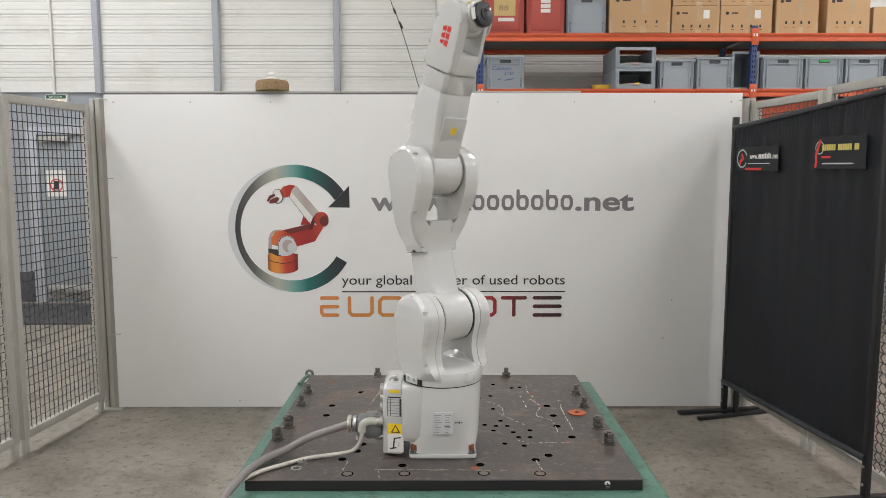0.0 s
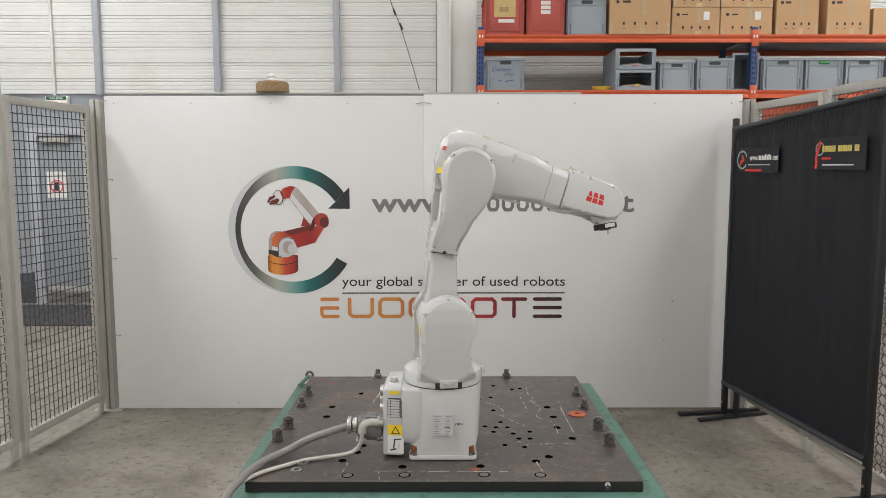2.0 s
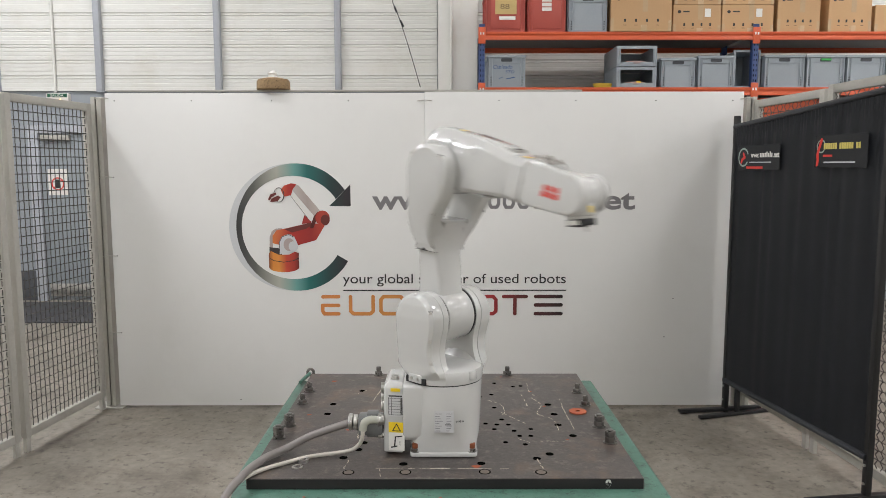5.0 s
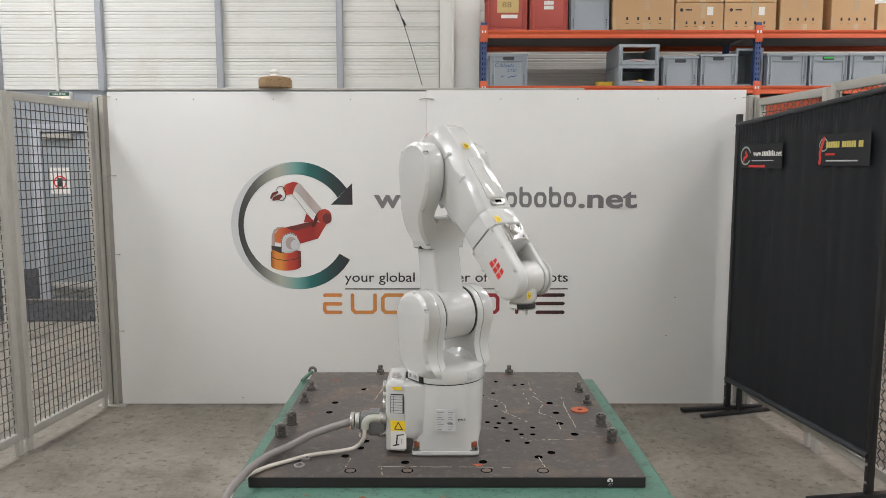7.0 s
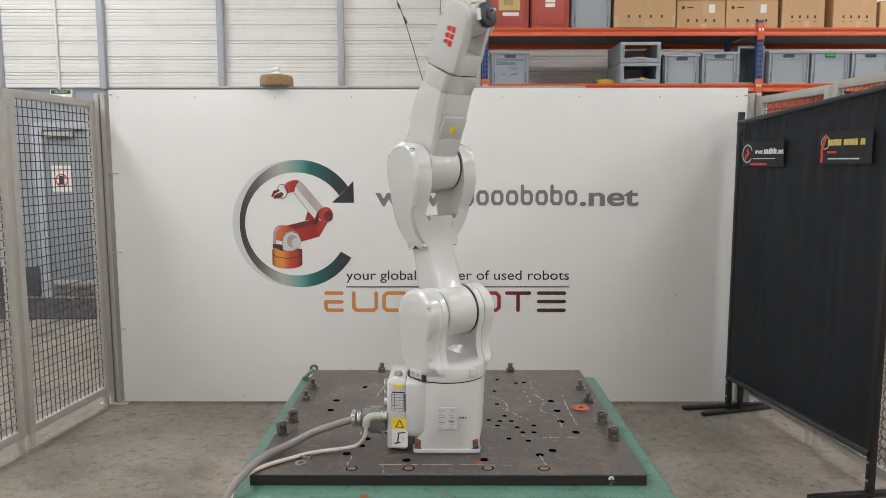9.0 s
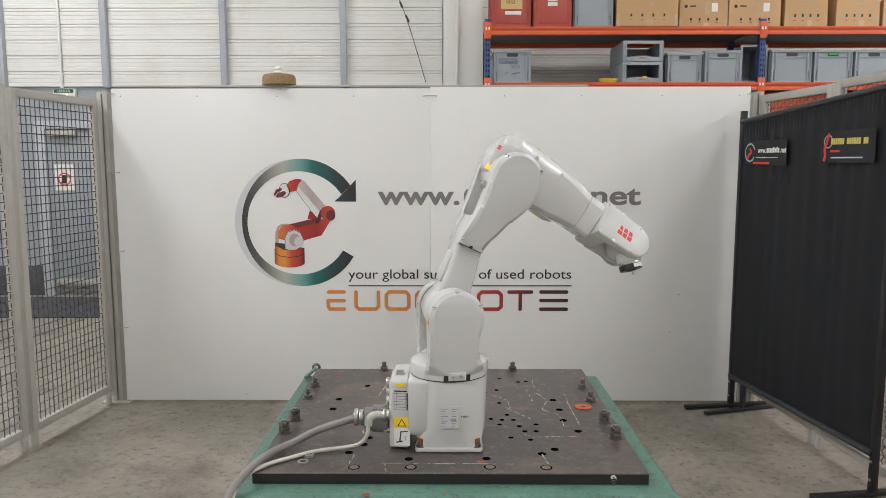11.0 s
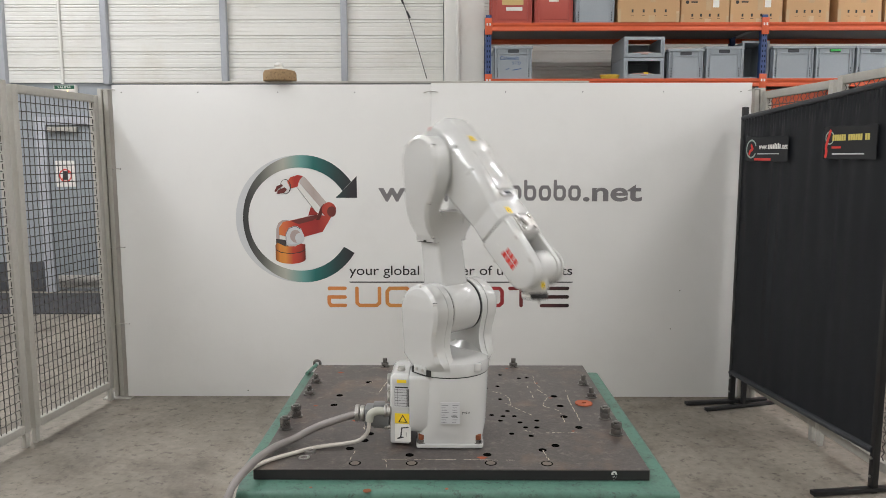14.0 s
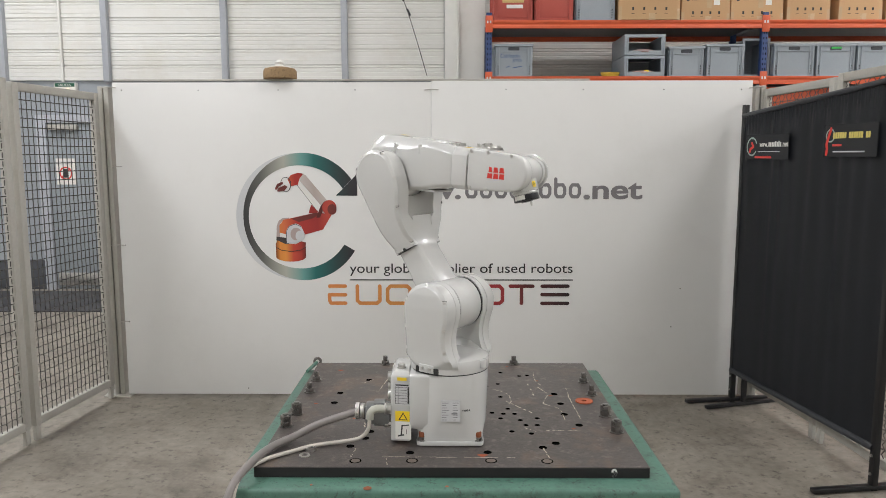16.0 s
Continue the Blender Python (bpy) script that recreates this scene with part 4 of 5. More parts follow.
for i in range(16):
    if i not in (6, 13):
        part("gold_bar", box(.868 + .0166 * i, .8825 + .0166 * i, Y0 - .0004, Y0, 1.652, 1.682), GOLD, screen, "gold word bar")
part("banner_bar", box(.872, 1.10, Y0 - .0004, Y0, 1.584, 1.591), SHADOW_GREY, screen)
part("banner_bar", box(.865, .935, Y0 - .0004, Y0, 1.614, 1.625), RED_MARK, screen)
part("banner_ring", moved(ring_band(.848, 1.667, .034, .027, 20, 330), pose(0, -.0264, 0)), GREEN_GREY, screen)
part("banner_mark", moved(stroke([(.822, 1.575), (.827, 1.60), (.822, 1.625), (.834, 1.66), (.850, 1.70)], .009), pose(0, -.0265, 0)), RED_MARK, screen)

# ---- door, exit sign and wall bits behind the fence ----
DOOR_GLASS = material("blue_grey_door", (.275, .305, .325), .3, spread=.05, scale=1.5)
door = tagged(thing("door_1", "pale blue-grey service door with grey frame", "door", pose(-4.6, 3.9, 0)), kind="structure")
part("leaf", box(.10, .92, -.035, -.005, .03, 1.93, .003), DOOR_GLASS, door)
for x0, x1 in ((-.02, .09), (.93, 1.04)):
    part("jamb", box(x0, x1, -.07, .0, 0, 2.03, .003), POST_GREY, door)
part("lintel", box(.09, .93, -.068, .0, 1.94, 2.03, .003), POST_GREY, door)
part("closer", box(.12, .46, -.10, -.036, 1.86, 1.92, .006), GALVANISED, door)
part("kick_plate", box(.12, .90, -.042, -.0355, .05, .20, .001), STEEL, door)
part("door_handle", joined(box(.83, .87, -.05, -.0355, .95, 1.13, .004), cyl(.009, -.10, -.05, "y", 10, c=(.85, 1.05)), box(.74, .86, -.105, -.085, 1.04, 1.06, .004)), FLANGE_BLACK, door)
notice = tagged(part("door_notice", box(0, .22, -.002, 0, 0, .30), PAPER, None, "", pose(-4.43, 3.862, 1.235)), "white prohibition notice with red ring", "sign")
part("ring", moved(ring_band(.11, .13, .075, .06, 0, 360), pose(0, -.002, 0)), RED_MARK, notice)
part("slash", moved(stroke([(.06, .08), (.16, .18)], .007), pose(0, -.0022, 0)), RED_MARK, notice)
part("picture", joined(box(.085, .135, -.0045, -.003, .08, .18)), INK, notice)
part("text_bar", joined(*[box(.03, .19, -.003, -.0021, .225 + .018 * i, .231 + .018 * i) for i in range(3)]), SHADOW_GREY, notice)
exit_sign = thing("exit_sign", "small lit green exit sign over the door", "exit sign", pose(-4.38, 3.9, 2.315))
part("body", box(0, .25, -.07, 0, -.01, .075, .008), PAPER, exit_sign)
part("face", box(.012, .238, -.0715, -.0695, .03, .07), material("green_sign", (.01, .09, .05), .4), exit_sign)
part("letters", lettering("SALIDA", .034, .0004, wide=.15), PAPER, exit_sign, "", Matrix.Translation((.05, -.0725, .038)) @ FACING)
part("indicator", cyl(.006, -.074, -.07, "y", 10, c=(.16, .008)), glowing("indicator_glow", (1, .45, .12), 6), exit_sign)
pipe = tagged(part("wall_conduit", cyl(.016, 2.40, 5.9, "z", 10, c=(-4.28, 3.85)), SIDING), "thin white conduit pipe on siding", "pipe")
tagged(part("floor_mat", box(-6.4, -3.2, 2.6, 3.7, 0, .012, .004), material("dark_mat", (.055, .055, .06), .8, bump=.3)), "dark entrance mat before the door", "mat")
tagged(part("skirting", box(-7, -4.64, 3.87, 3.9, 0, .35, .004), material("dark_skirting", (.07, .075, .085), .6)), "dark painted wall skirting", "skirting", kind="structure")

# hanging wire
wire_thing = thing("hanging_cable", "thin black cable hanging by the siding", "cable")
part("cord", tube(glide([(-.47, 3.82, 3.6), (-.44, 3.8, 3.40), (-.36, 3.78, 3.2), (-.25, 3.78, 2.86), (-.13, 3.78, 2.45)], 5), .0042, 6), BLACK_PAINT, wire_thing)
part("connector", tube([(-.415, 3.79, 3.33), (-.39, 3.785, 3.27)], .012, 8), BLACK_PAINT, wire_thing)
part("connector", tube([(-.35, 3.775, 3.18), (-.315, 3.77, 3.11)], .012, 8), BLACK_PAINT, wire_thing)

# ---- rack ----
rack = thing("pallet_rack", "blue and orange steel pallet rack with loaded shelves", "storage rack")


def upright(x, y):
    bms = [box(x - .028, x + .028, y, y + .07, 0, 2.96, .002)]
    return joined(*bms)


LEVELS = (2.345, 2.885)
# thin black slips painted as the shade in the perforations
SLOT = finish(box(-.004, .004, -.001, .001, -.011, .011))
SLOT.materials.append(HOLE)
for x in (.51, 3.225, 5.94):
    for y in (2.8, 3.62):
        up = part("upright", upright(x, y), BLUE, rack, "blue perforated upright")
        if y < 3:
            for side in (-1, 1):
                for k in range(21):
                    part("slot", SLOT, None, up, "", pose(x + .012 * side, 2.7995, 1.911 + .05 * k))
    for lv in LEVELS:
        part("beam_hook", box(x - .036, x + .036, 2.785, 2.799, lv - .115, lv + .045, .003), ORANGE, rack)
        for s in (-1, 1):
            part("lock_pin", box(x + .014 * s - .007, x + .014 * s + .007, 2.782, 2.786, lv - .03, lv - .005), PAPER, rack)
for x0, x1 in ((.54, 3.195), (3.255, 5.91)):
    for lv in LEVELS + (1.5,):
        for y in (2.79, 3.64):
            part("beam", prism([(y, lv - .078), (y + .045, lv - .078), (y + .045, lv), (y, lv), (y, lv - .026), (y + .008, lv - .030), (y + .008, lv - .048), (y, lv - .052)], x0, x1, "x", .0015, 1), ORANGE, rack, "orange shelf beam")
        part("shelf_board", box(x0, x1, 2.84, 3.63, lv - .03, lv - .004), material("shelf_steel", (.20, .20, .20), .6, metal=.3) if lv > 2.8 and x0 < 1 else bpy.data.materials["grey_crate"], rack)
    part("back_sheet", box(x0, x1, 2.95, 2.97, 1.50, 2.25), ORANGE, rack, "orange sheet panel")


def shell(w, d, h, t=.009, lip=.012):
    """An open box with an outward rim, one skin."""
    def ring(i, z):
        return [(i, i, z), (w - i, i, z), (w - i, d - i, z), (i, d - i, z)]
    return loft([ring(lip, 0), ring(lip, h - .024), ring(0, h - .022), ring(0, h), ring(lip + t, h), ring(lip + t, .008)])


RIBS = {}


def rib(height, mat):
    key = (round(height, 3), mat.name)
    if key not in RIBS:
        RIBS[key] = finish(box(0, .010, 0, .011, .003, height, .001, 1))
        RIBS[key].materials.append(mat)
    return RIBS[key]


def crate(x, y, z, w, d, h, label, turn=0.0, kind="grey", bin_open=False):
    c = thing("storage_crate", label, "crate", pose(x, y, z, 0, 0, turn), group="rack crates")
    mat = CRATE if kind == "grey" else RED_CRATE
    if bin_open:
        t = .012
        outline = [(0, 0), (w, 0), (w, h), (0, h), (0, h * .2), (.045, h * .2), (.045, h - .03), (w - .045, h - .03), (w - .045, h * .2), (0, h * .2)]
        part("front_frame", prism([(0, 0), (w, 0), (w, h * .22), (0, h * .22)], 0, t, "y", .002, 1), mat, c)
        for x0 in (0, w - .04):
            part("side_post", box(x0, x0 + .04, 0, t, h * .22, h - .03, .002, 1), mat, c)
        part("rim", box(0, w, 0, t, h - .03, h, .002, 1), mat, c)
        for x0 in (0, w - .01):
            part("side_wall", box(x0, x0 + .01, t, d, 0, h, .001, 1), mat, c)
        part("back_wall", box(.01, w - .01, d - .01, d, 0, h), mat, c)
        part("bottom", box(.01, w - .01, t, d - .01, 0, .008), mat, c)
        for x0 in (.004, .026, w - .036, w - .014):
            part("rib", rib(h - .034, mat), None, c, "", pose(x0, -.006, .002))
        return c
    part("box_body", shell(w, d, h), mat, c)
    for x0 in (.012, .045, w - .055, w - .022):
        part("rib", rib(h - .024, mat), None, c, "", pose(x0, .002, 0))
    part("rib", box(.012, w - .012, .003, .0125, .0, .015), mat, c)
    part("rib", box(.012, w - .012, .004, .0125, h - .075, h - .067), mat, c)
    for y0 in (.05, .30, d - .06):
        for x0 in (.002, w - .012):
            part("rib", rib(h - .024, mat), None, c, "", pose(x0, y0, 0))
    # hand hole and vents are solid pieces coloured as shaded openings
    if kind == "grey":
        part("hand_hole", prism(round_rect(w / 2 - .055, w / 2 + .055, h - .062, h - .030, .008), .0085, .0118, "y"), CRATE_SHADE, c, "hand hole, its shade painted dark")
        for xx in (.034, w - .042):
            for i in range(4):
                part("vent", box(xx, xx + .008, .0095, .0118, .02 + .024 * i, .034 + .024 * i), CRATE_SHADE, c)
    return c


L1, L2 = LEVELS
c = crate(.565, 2.80, L1, .385, .58, .315, "grey plastic crate with blue handwriting on front")
part("handwriting", lettering("Cableado", .052, .0003, shear=.2, wide=.19), material("blue_ink", (.03, .08, .22), .6), c, "", Matrix.Translation((.06, .0105, .185)) @ FACING)
part("handwriting", lettering("STD", .04, .0003, shear=.2, wide=.09), bpy.data.materials["blue_ink"], c, "", Matrix.Translation((.18, .0105, .14)) @ FACING)
part("handwriting", joined(stroke([(.12, .09), (.15, .10)], .003, .0105), stroke([(.19, .085), (.27, .10)], .004, .0105)), bpy.data.materials["blue_ink"], c)
for z in (L1, L1 + .205):
    b = crate(1.85, 2.80, z, .40, .58, .20, "grey stacked open-front storage bin", bin_open=True)
    bag = thing("parts_bag", "clear bag of pink parts in bin", "bag", pose(2.05, 2.88, z + .012))
    part("bag", moved(lathe([(.01, 0), (.10, .004), (.125, .022), (.10, .045), (.02, .05)], 14), Matrix.Diagonal((1, .7, 1, 1))), material("bag_pink", (.32, .22, .20), .35, spread=.3, scale=30, bump=.5) if z == L1 else bpy.data.materials["bag_pink"], bag)
    if z == L1:
        part("label", box(.0, .045, -.075, -.06, .03, .05, .004), YELLOW, bag)
crate(2.29, 2.82, L1, .355, .56, .29, "grey plastic crate turned aside on shelf", -3)
crate(2.655, 2.80, L1, .375, .58, .31, "grey plastic crate with hand hole on shelf")
c = thing("storage_crate", "grey crate stood on its side, opening outward", "crate", pose(3.035, 2.86, L1), group="rack crates")
part("box_body", moved(shell(.27, .372, .40), pose(0, .40, 0, 90, 0, 0)), CRATE, c)
for i, x in enumerate((3.315, 3.735, 4.135, 4.54)):
    c = crate(x, 2.80, L1, .415 if i == 0 else .395, .58, .315, "grey plastic crate in a row on shelf" if i != 1 else "grey plastic crate with green handle on shelf")
    if i == 1:
        part("green_handle", box(.15, .25, .002, .0085, .262, .282, .003), material("green_plastic", (.05, .45, .09), .5), c)
coil = thing("yellow_cord_coil", "coiled yellow cord lying on shelf edge", "cord")
part("coil", joined(*[tube([(.10 * math.cos(a * .35) * (1 + .05 * j), .06 * math.sin(a * .35), .010 * j + .01) for a in range(19)], .007, 6) for j in range(5)]), material("yellow_cord", (.50, .36, .03), .5, spread=.2, scale=30), coil)
coil.matrix_basis = pose(1.73, 2.88, L1) @ Matrix.Diagonal((.8, .8, .8, 1))
for i, (x, w) in enumerate(((.54, .405), (.955, .39))):
    c = crate(x, 2.80, L2, w, .56, .40, "red plastic crate with pale paper notes", kind="red")
    part("panel", box(.055, w - .055, .006, .0125, .03, .33, .003), RED_CRATE, c)
    if i == 0:
        part("note", box(.10, .31, .003, .0058, .17, .34), material("manila_note", (.55, .40, .17), .7), c, "tan paper note")
        part("handwriting", lettering("88", .07, .0003, wide=.09), material("brown_ink", (.22, .15, .07), .7), c, "", Matrix.Translation((.15, .0026, .22)) @ FACING)
        part("torn_note", box(.14, .30, .003, .0058, .115, .15, .002), PAPER, c, "torn white sticker")
    else:
        part("note", joined(*[box(.145, .24, .003, .0058, .20 + .045 * k, .235 + .045 * k) for k in range(4)]), PAPER, c, "white paper labels")
crate(1.355, 2.80, L2, .40, .58, .36, "grey plastic crate between red crate and cartons")


def carton(x, z, w, d, h, label, y=2.82, tape=True, tag=False, icons=True):
    c = thing("cardboard_box", label, "cardboard box", pose(x, y, z), group="rack cartons")
    part("carton", box(0, w, 0, d, 0, h, .004, 1), CARDBOARD, c)
    part("flap_seam", box(.004, w - .004, d / 2 - .003, d / 2 + .003, h, h + .001), INK, c)
    if tape:
        for x0, x1, z0, z1 in ((w * .52, w * .52 + .05, h * .45, h), (w * .5, w * .5 + .06, 0, h * .15), (0, .03, 0, h * .3), (w - .03, w, 0, h * .25)):
            part("tape", box(x0, x1, -.0012, .0, z0, z1), TAPE, c, "shiny parcel tape")
    if tag:
        part("shipping_label", box(w * .66, w * .66 + .06, -.0016, .0, h * .55, h * .55 + .08), PAPER, c, "white shipping label")
    if icons:
        for k in range(4):
            u = w * (.22 + .18 * k)
            part("print_mark", box(u, u + .018, -.0008, .0, h * .22, h * .22 + .028), INK, c)
            part("print_mark", box(u - .006, u + .024, -.0008, .0, h * .14, h * .14 + .004), INK, c)
        part("print_mark", flat([(w * .13 + .018 * math.cos(radians(60 * k)), h * .74 + .018 * math.sin(radians(60 * k))) for k in range(6)], -.0008), INK, c)
        part("print_mark", box(w * .21, w * .34, -.0008, 0, h * .72, h * .77), INK, c)


carton(1.775, L2, .60, .55, .42, "large tan cardboard box taped shut", y=2.78)
carton(2.40, L2, .475, .5, .265, "low tan cardboard box with white shipping label", tag=True)
carton(2.41, L2 + .268, .46, .5, .26, "low tan cardboard box with white shipping label")
carton(2.885, L2, .51, .5, .265, "low tan cardboard box with white shipping label", tag=True)
carton(2.885, L2 + .268, .51, .5, .26, "low tan cardboard box with white shipping label")
carton(3.435, L2, .42, .5, .42, "tall tan cardboard box taped shut")
carton(3.94, L2, .425, .5, .42, "tall tan cardboard box taped shut")
carton(4.40, L2, .40, .5, .26, "low tan cardboard box with white shipping label", icons=False)

# ---- cork block on the partition ----
cork = thing("cork_block", "granulated cork block with white tissue on top", "cork block", pose(-.945, .045, 2.043))
part("block", soften(lathe([(.098, 0), (.104, .006), (.103, .052), (.094, .066), (.05, .076), (.02, .078)], 28), 0), CORK, cork)
part("tissue", loft([[(r * math.cos(a * .9) * (1 + .3 * math.sin(3 * a + z * 40)), r * math.sin(a * .9) * .6, z) for a in [i * 6.98 / 12 for i in range(12)]] for r, z in ((.035, .07), (.022, .092), (.03, .105), (.012, .122))]), PAPER, cork, "crumpled white tissue")

# ---- things on the plate ----
STUD = finish(joined(cyl(.0215, 0, .003, "z", 24), cyl(.017, .003, .0165, "z", 6, .001), cyl(.0095, .0165, .036, "z", 14, .0012)))
STUD.materials.append(DULL_STEEL)
TALL = finish(joined(cyl(.0225, 0, .003, "z", 24), cyl(.0175, .003, .020, "z", 6, .001), cyl(.0175, .0215, .039, "z", 6, .001), cyl(.010, .039, .043, "z", 14, .001)))
TALL.materials.append(DULL_STEEL)
for i, (x, y) in enumerate(((-.408, -1.853), (-.408, -2.0), (-.408, -2.235), (-.42, -2.35), (-.155, -1.628), (.39, -1.628), (.642, -1.872), (.644, -2.026), (.648, -2.25), (.653, -2.395))):
    tall = i in (2, 3, 8, 9)
    tagged(part("stud_bolt", TALL if tall else STUD, None, None, "", pose(x, y, .69, 0, 0, 17 * i)), "steel stud with double nuts and washer" if tall else "steel stud with nut and washer on plate", "bolt", group="plate bolts")
# drilled holes are flat black discs, their shade put into the colour
HOLE_MESH = finish(cyl(.0125, -.0002, .0006, "z", 20))
HOLE_MESH.materials.append(HOLE)
SMALL_HOLE = finish(cyl(.0085, -.0002, .0006, "z", 16))
SMALL_HOLE.materials.append(HOLE)
HOLES = ((-.291, -2.012), (-.296, -2.12), (-.163, -2.273), (-.137, -2.396), (-.148, -2.453), (-.186, -2.517), (-.001, -2.565), (.231, -2.561), (.401, -2.525), (.445, -2.49), (.544, -2.336), (.511, -2.235), (.514, -2.126), (.507, -2.019), (-.10, -1.76), (-.06, -1.72), (-.2, -1.85))
TINY = ((.43, -1.787), (.398, -1.795), (.326, -1.749), (.305, -1.899), (.259, -1.927), (.305, -2.053), (.264, -2.221), (.322, -2.18), (.302, -2.231), (.341, -2.231), (.355, -2.291), (.413, -2.274), (.29, -2.275), (.369, -2.337), (.406, -2.337), (.318, -2.393), (.379, -2.411))
for rows_, me in ((HOLES, HOLE_MESH), (TINY, SMALL_HOLE)):
    for x, y in rows_:
        part("hole", me, None, plate, "", pose(x, y, .69))
PLUG = material("worn_plug", (.20, .17, .14), .5, metal=.4, spread=.3, scale=60)
for x, y in ((-.157, -2.625), (.008, -2.624), (.238, -2.622), (.401, -2.625)):
    part("plug", joined(cyl(.0175, 0, .0005, "z", 24, c=(x, y)), ), HOLE, plate, "", pose(0, 0, .69))
    part("plug_face", cyl(.0135, .0005, .0009, "z", 20, c=(x, y)), PLUG, plate, "", pose(0, 0, .69))


def washer_ring(r, q, h, mat, x, y, label, z=.69):
    bm = lathe([(r, 0), (r, h), (q, h), (q, 0)], 28)
    bm.faces.ensure_lookup_table()
    bmesh.ops.delete(bm, geom=[f for f in bm.faces if len(f.verts) > 4], context="FACES_ONLY")
    n = 28
    tagged(part("loose_washer", bm, mat, None, "", pose(x, y, z)), label, "washer", group="loose washers")


washer_ring(.031, .009, .004, ORANGE_SPOT, .603, -2.101, "flat orange painted washer lying on plate")
washer_ring(.0165, .009, .009, STEEL, -.302, -2.548, "loose bright steel nut ring on plate")
washer_ring(.0165, .010, .003, STEEL, -.312, -2.588, "loose bright steel washer on plate")

rng = random.Random(4)


def chalk_line(points, w=.0013):
    """A broken chalk stroke on the plate, in short uneven dabs."""
    p, bms = glide([(x, y, 0) for x, y in points], 10), []
    for a, b in zip(p, p[1:]):
        if rng.random() < .32:
            continue
        d = (b - a).normalized()
        s = Vector((-d.y, d.x, 0)) * w * rng.uniform(.5, 1.5)
        o = Vector((rng.uniform(-1, 1), rng.uniform(-1, 1), 0)) * .0015
        bm = bmesh.new()
        bm.faces.new([bm.verts.new(q + o) for q in (a - s, b - s, b + s, a + s)])
        bms.append(bm)
    return joined(*bms)


for pts in (((.27, -1.95), (.33, -2.02), (.34, -2.10), (.33, -2.13)), ((.46, -1.75), (.455, -1.85), (.47, -1.92)), ((.45, -1.93), (.48, -2.02), (.455, -2.12), (.50, -2.18), (.505, -2.30)),
            ((.56, -1.95), (.555, -2.12), (.56, -2.28)), ((.42, -1.90), (.43, -2.05)), ((-.17, -2.60), (.0, -2.598), (.12, -2.60), (.36, -2.603)), ((.40, -2.52), (.41, -2.60)), ((-.165, -2.52), (-.175, -2.60)),
            ((-.17, -2.25), (-.16, -2.36)), ((-.22, -1.90), (-.17, -1.82)), ((.36, -2.36), (.40, -2.40)), ((.43, -2.385), (.53, -2.385)), ((.32, -2.10), (.40, -2.22)), ((-.12, -1.80), (-.15, -2.0)), ((.19, -1.72), (.26, -1.70)), ((-.20, -1.69), (-.05, -1.68)), ((-.06, -2.66), (-.07, -2.60))):
    part("chalk_mark", chalk_line(pts), CHALK, plate, "", pose(0, 0, .6908))
for x, y, r in ((-.33, -1.72, .012), (.215, -2.585, .014), (.49, -2.04, .007), (.46, -1.86, .007), (-.36, -2.13, .008), (.52, -2.37, .006), (-.2, -2.28, .009), (.36, -1.66, .006)):
    pts = [(x + r * (1 + .35 * math.sin(3 * a)) * math.cos(a), y + r * .7 * math.sin(a)) for a in [i * .4488 for i in range(14)]]
    bm = bmesh.new()
    bm.faces.new([bm.verts.new((px, py, 0)) for px, py in pts])
    part("paint_spot", bm, ORANGE_SPOT, plate, "", pose(0, 0, .6907))
part("painted_number", lettering("9", .033, .0004, .0012), PAPER, plate, "hand painted pale number", Matrix.Translation((.578, -2.669, .663)) @ FACING)
for x, y, r in ((-.27, -2.715, .004), (.11, -2.722, .005), (-.11, -2.735, .012)):
    part("chip", cyl(r, 0, .0006, "z", 9, c=(x, y)), ORANGE_SPOT if r < .012 else RUST, table, "", pose(0, 0, .658))
shackle = thing("lifting_eye", "greenish steel lifting hook at plate corner", "lifting hook", pose(-.47, -1.57, .658))
part("ring", moved(tube([(.014 * math.cos(a), .004, .014 + .014 * math.sin(a)) for a in [i * .4833 for i in range(14)]], .006, 8), pose(.01, .03, .004)), DULL_STEEL, shackle)
part("shank", tube([(-.012, -.09, .010), (.008, .02, .016)], .0075, 8), GREEN, shackle)

# ---- connector, cables ----
connector = thing("robot_connector", "grey metal connector plugged into robot base", "connector", pose(*ROBOT))
part("plug_body", joined(box(-.262, -.186, -.085, -.028, .062, .122, .008), box(-.236, -.20, -.078, -.035, .055, .130, .004)), material("grey_cast", (.20, .205, .205), .4, metal=.5), connector)
part("bend", tube(glide([(-.196, -.084, .112), (-.222, -.086, .114), (-.241, -.088, .105), (-.246, -.088, .082)], 5), .0122, 12), material("pale_plug", (.42, .42, .36), .45), connector, "pale angled plug")
part("gland", joined(cyl(.019, -.201, -.193, "x", 12, .002, c=(-.078, .112)), cyl(.0165, -.193, -.181, "x", 16, .001, c=(-.078, .112))), STEEL, connector, "steel union nut")
for x0, r in ((-.292, .026), (-.276, .0235)):
    part("gland", cyl(r, x0, x0 + .013, "x", 12, .002, c=(-.058, .098)), STEEL, connector)
big = thing("robot_cable", "thick grey corrugated robot cable from connector", "cable")
CB = glide([(-.166, -2.475, .786), (-.223, -2.475, .768), (-.295, -2.476, .742), (-.36, -2.486, .7100), (-.415, -2.562, .7060), (-.448, -2.68, .7050), (-.480, -2.772, .665), (-.50, -2.82, .54), (-.52, -2.84, .28), (-.54, -2.84, .018)], 26)
part("jacket", tube(CB, .0115, 14, .05), CABLE_GREY, big)
thin = thing("signal_cable", "thin pale signal cable lying across plate", "cable")
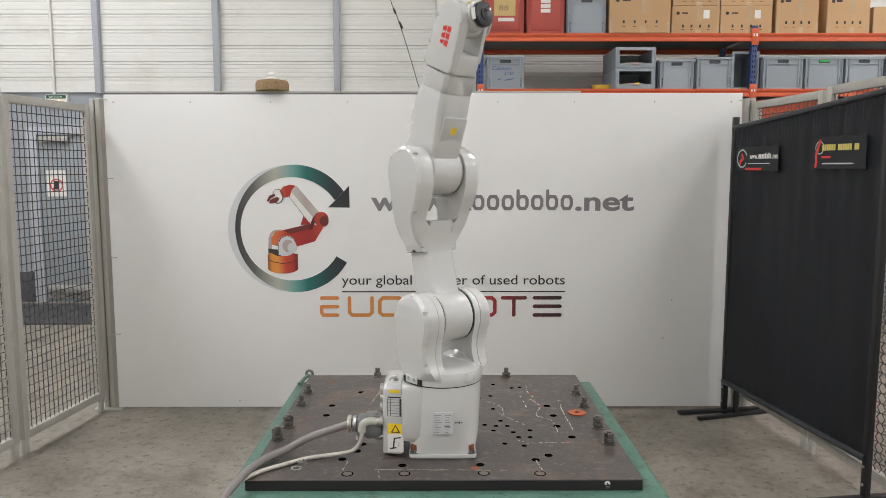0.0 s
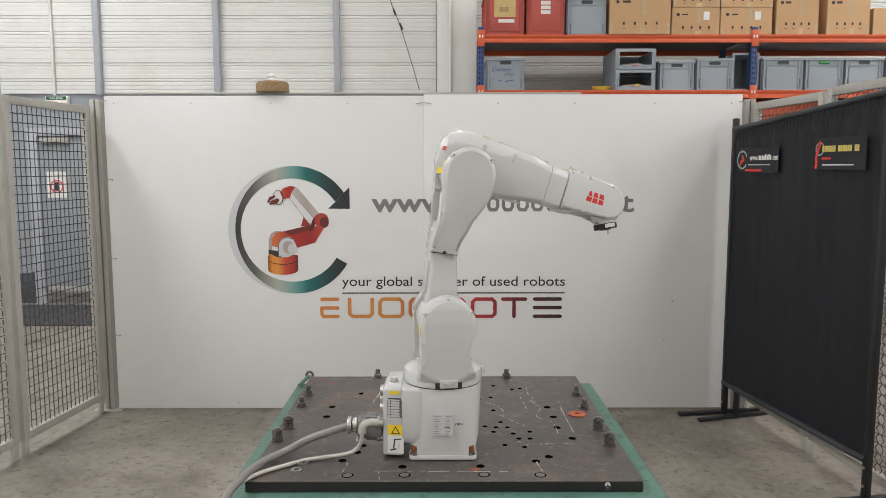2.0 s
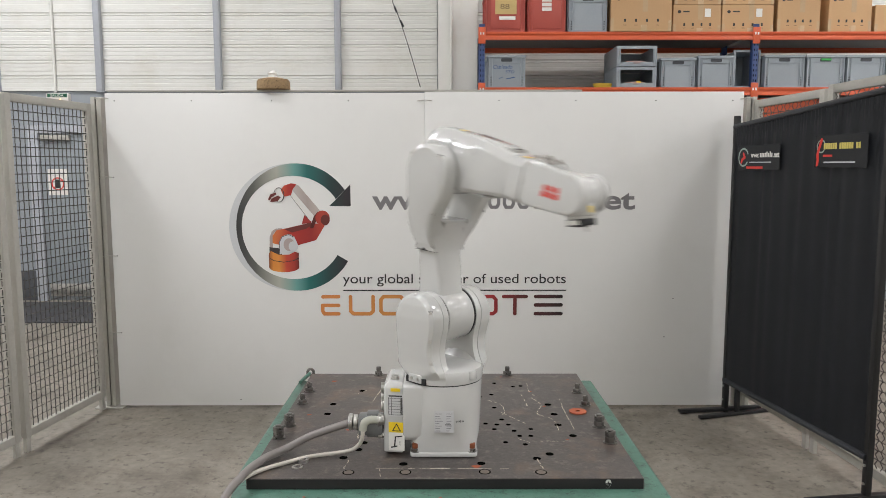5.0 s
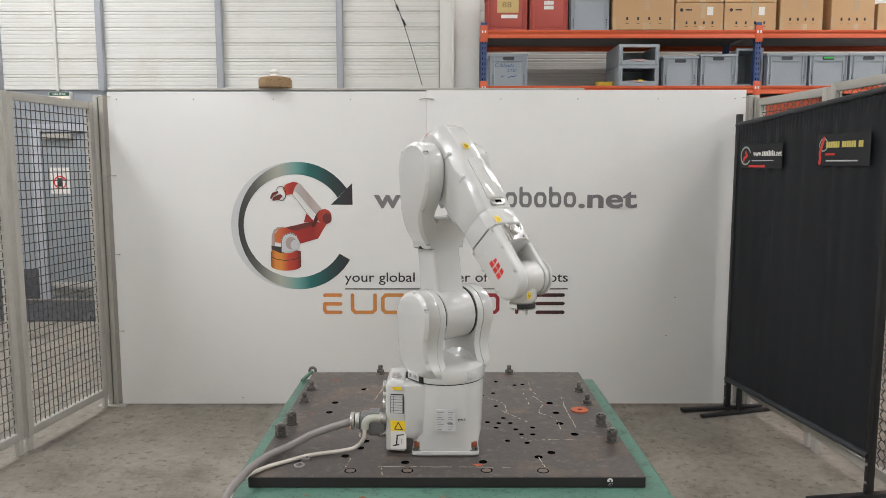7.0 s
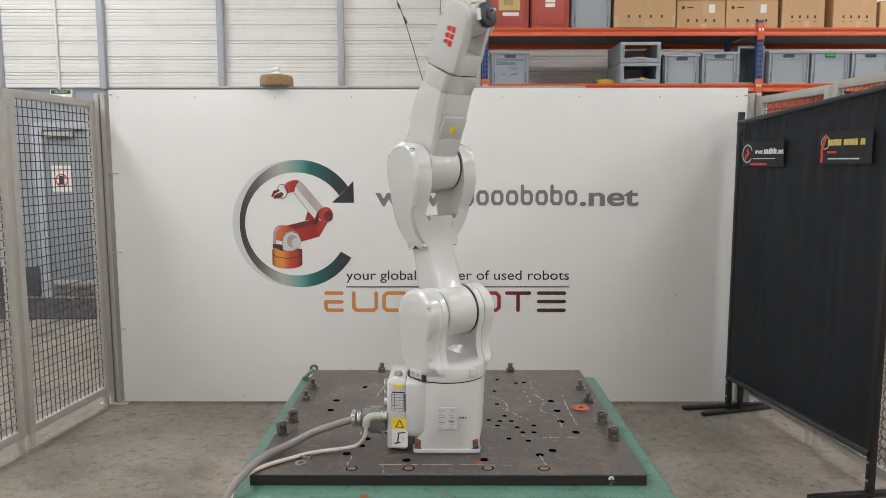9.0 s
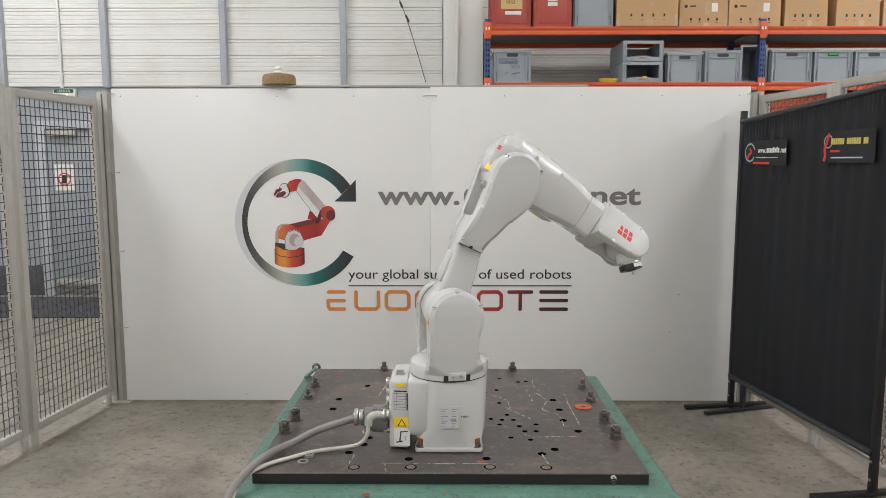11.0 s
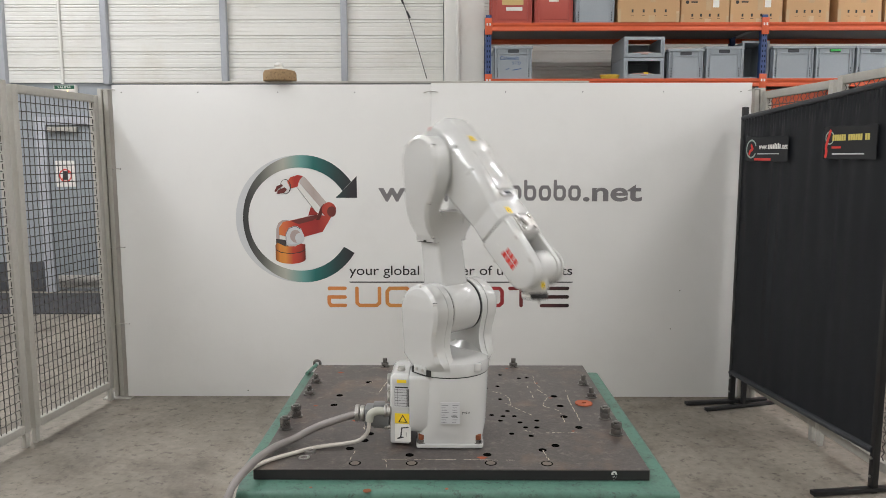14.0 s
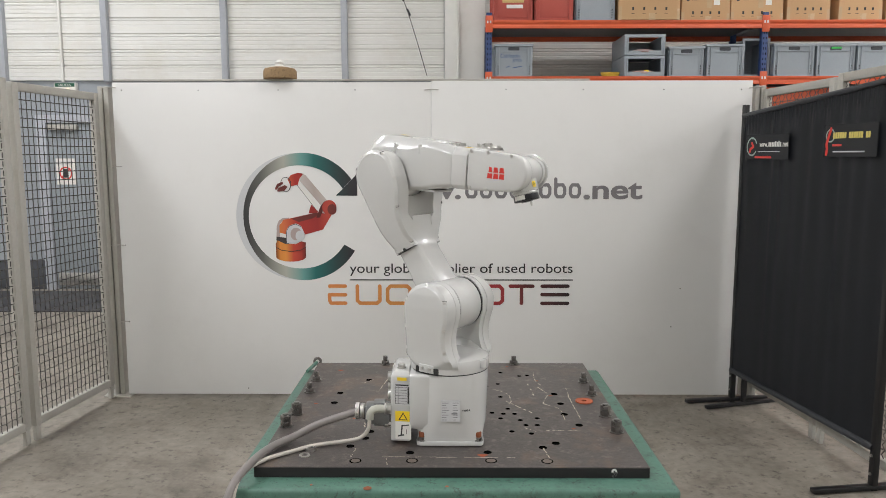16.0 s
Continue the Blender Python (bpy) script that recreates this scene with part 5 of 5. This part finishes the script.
CT = glide([(-.127, -2.5045, .778), (-.131, -2.505, .742), (-.152, -2.495, .712), (-.19, -2.497, .7005), (-.286, -2.524, .697), (-.346, -2.568, .697), (-.415, -2.63, .697), (-.455, -2.70, .692), (-.47, -2.77, .66), (-.485, -2.80, .5), (-.50, -2.81, .25), (-.51, -2.81, .008)], 10)
part("jacket", tube(CT, .0062, 10), CABLE_LIGHT, thin)

# ---- stickers on the robot ----


def sticker(parent, name, x0, x1, z0, z1, y, mat, label="", m=None):
    return part(name, box(x0, x1, y - .0006, y, z0, z1), mat, parent, label, m)


def warning(parent, m, s=.02, mat=None):
    """A yellow triangle sign; it faces -y of its own space."""
    w = part("warning_sticker", box(-s, s, -.0005, 0, -s, s), YELLOW, parent, "yellow warning sticker", m)
    part("triangle", flat([(-s * .75, -s * .55), (s * .75, -s * .55), (0, s * .8)], -.0008), INK, w)
    part("triangle_field", flat([(-s * .5, -s * .42), (s * .5, -s * .42), (0, s * .5)], -.001), YELLOW, w)
    part("bolt_mark", flat([(-s * .08, -s * .3), (s * .08, -s * .3), (s * .06, s * .2), (-s * .06, s * .2)], -.0012), INK, w)


FINE_PRINT = material("fine_print", (.20, .20, .21), .5)
slant = pose(-.135, -.0893, .0, 0, 0, -8.1)
side = part("rating_label", box(-.035, .013, -.0008, -.0002, .125, .195), SILVER_LABEL, base, "grey rating table label", slant)
part("table_lines", joined(*[box(-.033, .004, -.0012, -.0008, .13 + .0085 * i, .1309 + .0085 * i) for i in range(8)] + [box(xx, xx + .0012, -.0012, -.0008, .13, .185) for xx in (-.033, -.024, .004)] + [box(.0065, .0105, -.0012, -.0008, .13, .185), box(-.031, .009, -.0012, -.0008, .187, .191)]), INK, side)
part("warning_sticker", box(-.033, .016, -.0008, -.0002, .075, .107), YELLOW, base, "yellow warning sticker", slant)
part("triangle", flat([(-.023, .079), (.006, .079), (-.0085, .104)], -.0012), INK, base, "", slant)
part("triangle_field", flat([(-.018, .0815), (.001, .0815), (-.0085, .099)], -.0016), YELLOW, base, "", slant)
part("pictogram_label", box(-.033, .016, -.0008, -.0002, .018, .074), PAPER, base, "white pictogram label", slant)
part("pictogram", joined(stroke([(-.024, .028), (-.008, .032)], .0022, -.0012), stroke([(-.015, .033), (-.012, .058)], .0022, -.0012), stroke([(-.013, .061), (.008, .064)], .0018, -.0012), box(.001, .0025, -.0014, -.001, .035, .05)), INK, base, "", slant)
sticker(base, "small_sticker", -.026, .003, .203, .213, -.0006, YELLOW, "", slant)
plate_label = part("rating_plate", box(-.028, .030, -.1183, -.1150, .085, .152), SILVER_LABEL, base, "silver rating plate with fine print")
part("print_lines", joined(*[box(-.025, -.025 + w, -.1187, -.1183, .09 + .0075 * i, .0915 + .0075 * i) for i, w in enumerate((.015, .014, .02, .012, .022, .016, .013, .02))] + [box(.008, .008 + w, -.1187, -.1183, .09 + .0075 * i, .0915 + .0075 * i) for i, w in enumerate((.01, .014, .016, .012, .015, .012, .014, .018))] + [box(.004, .022, -.1188, -.1183, .108, .1115)]), FINE_PRINT, base)
part("type_mark", lettering("TYPE A", .0085, .0002, .0002, wide=.026), INK, base, "", Matrix.Translation((.036, -.1168, .115)) @ pose(0, 0, 0, 90, 0, 18))
warning(forearm, pose(.145, 0, -.0398, 0, 0, 90) @ pose(0, 0, 0, 180, 0, 0) @ pose(0, 0, 0, 90, 0, 0), .011)
warning(forearm, pose(.030, -.010, .1258, -90, 0, 0), .010)
warning(wrist, pose(.041, -.012, .0392, -90, 0, 0), .0085)
warning(forearm, pose(.288, -.030, .1030, -90, 0, 0), .010)
warning(turret, pose(-.0835, -.09, .405, 0, 0, -90), .012)
part("warning_sticker", box(-.013, .013, -.0006, .0, -.021, .021), YELLOW, forearm, "yellow warning sticker", pose(-.078, -.0535, -.002, 0, 0, -50))
for z in (.046, .053):
    part("marking", box(-.006, .006, -.0006, .0, 0, .0055), RED_MARK, forearm, "", pose(-.0855, -.0545, z, 0, 0, -40))
warning(lower, pose(-.0700, -.01, .12, 0, 0, -90), .011)
part("hatch", prism(round_rect(-.032, .032, .075, .175, .006), -.0740, -.0660, "x", .001), ROBOT_COVER, lower, "flat service hatch")
part("clamp", cyl(.011, -.086, -.066, "y", 16, .002, c=(-.078, .395)), STEEL, lower)


def motions():
    times = [i / 10 for i in range(161)]
    poses = [stand(t) for t in times]
    for k, ob in enumerate((turret, lower, forearm, wrist_housing, wrist)):
        walk(ob, [(t, p[k]) for t, p in zip(times, poses)])


motions()
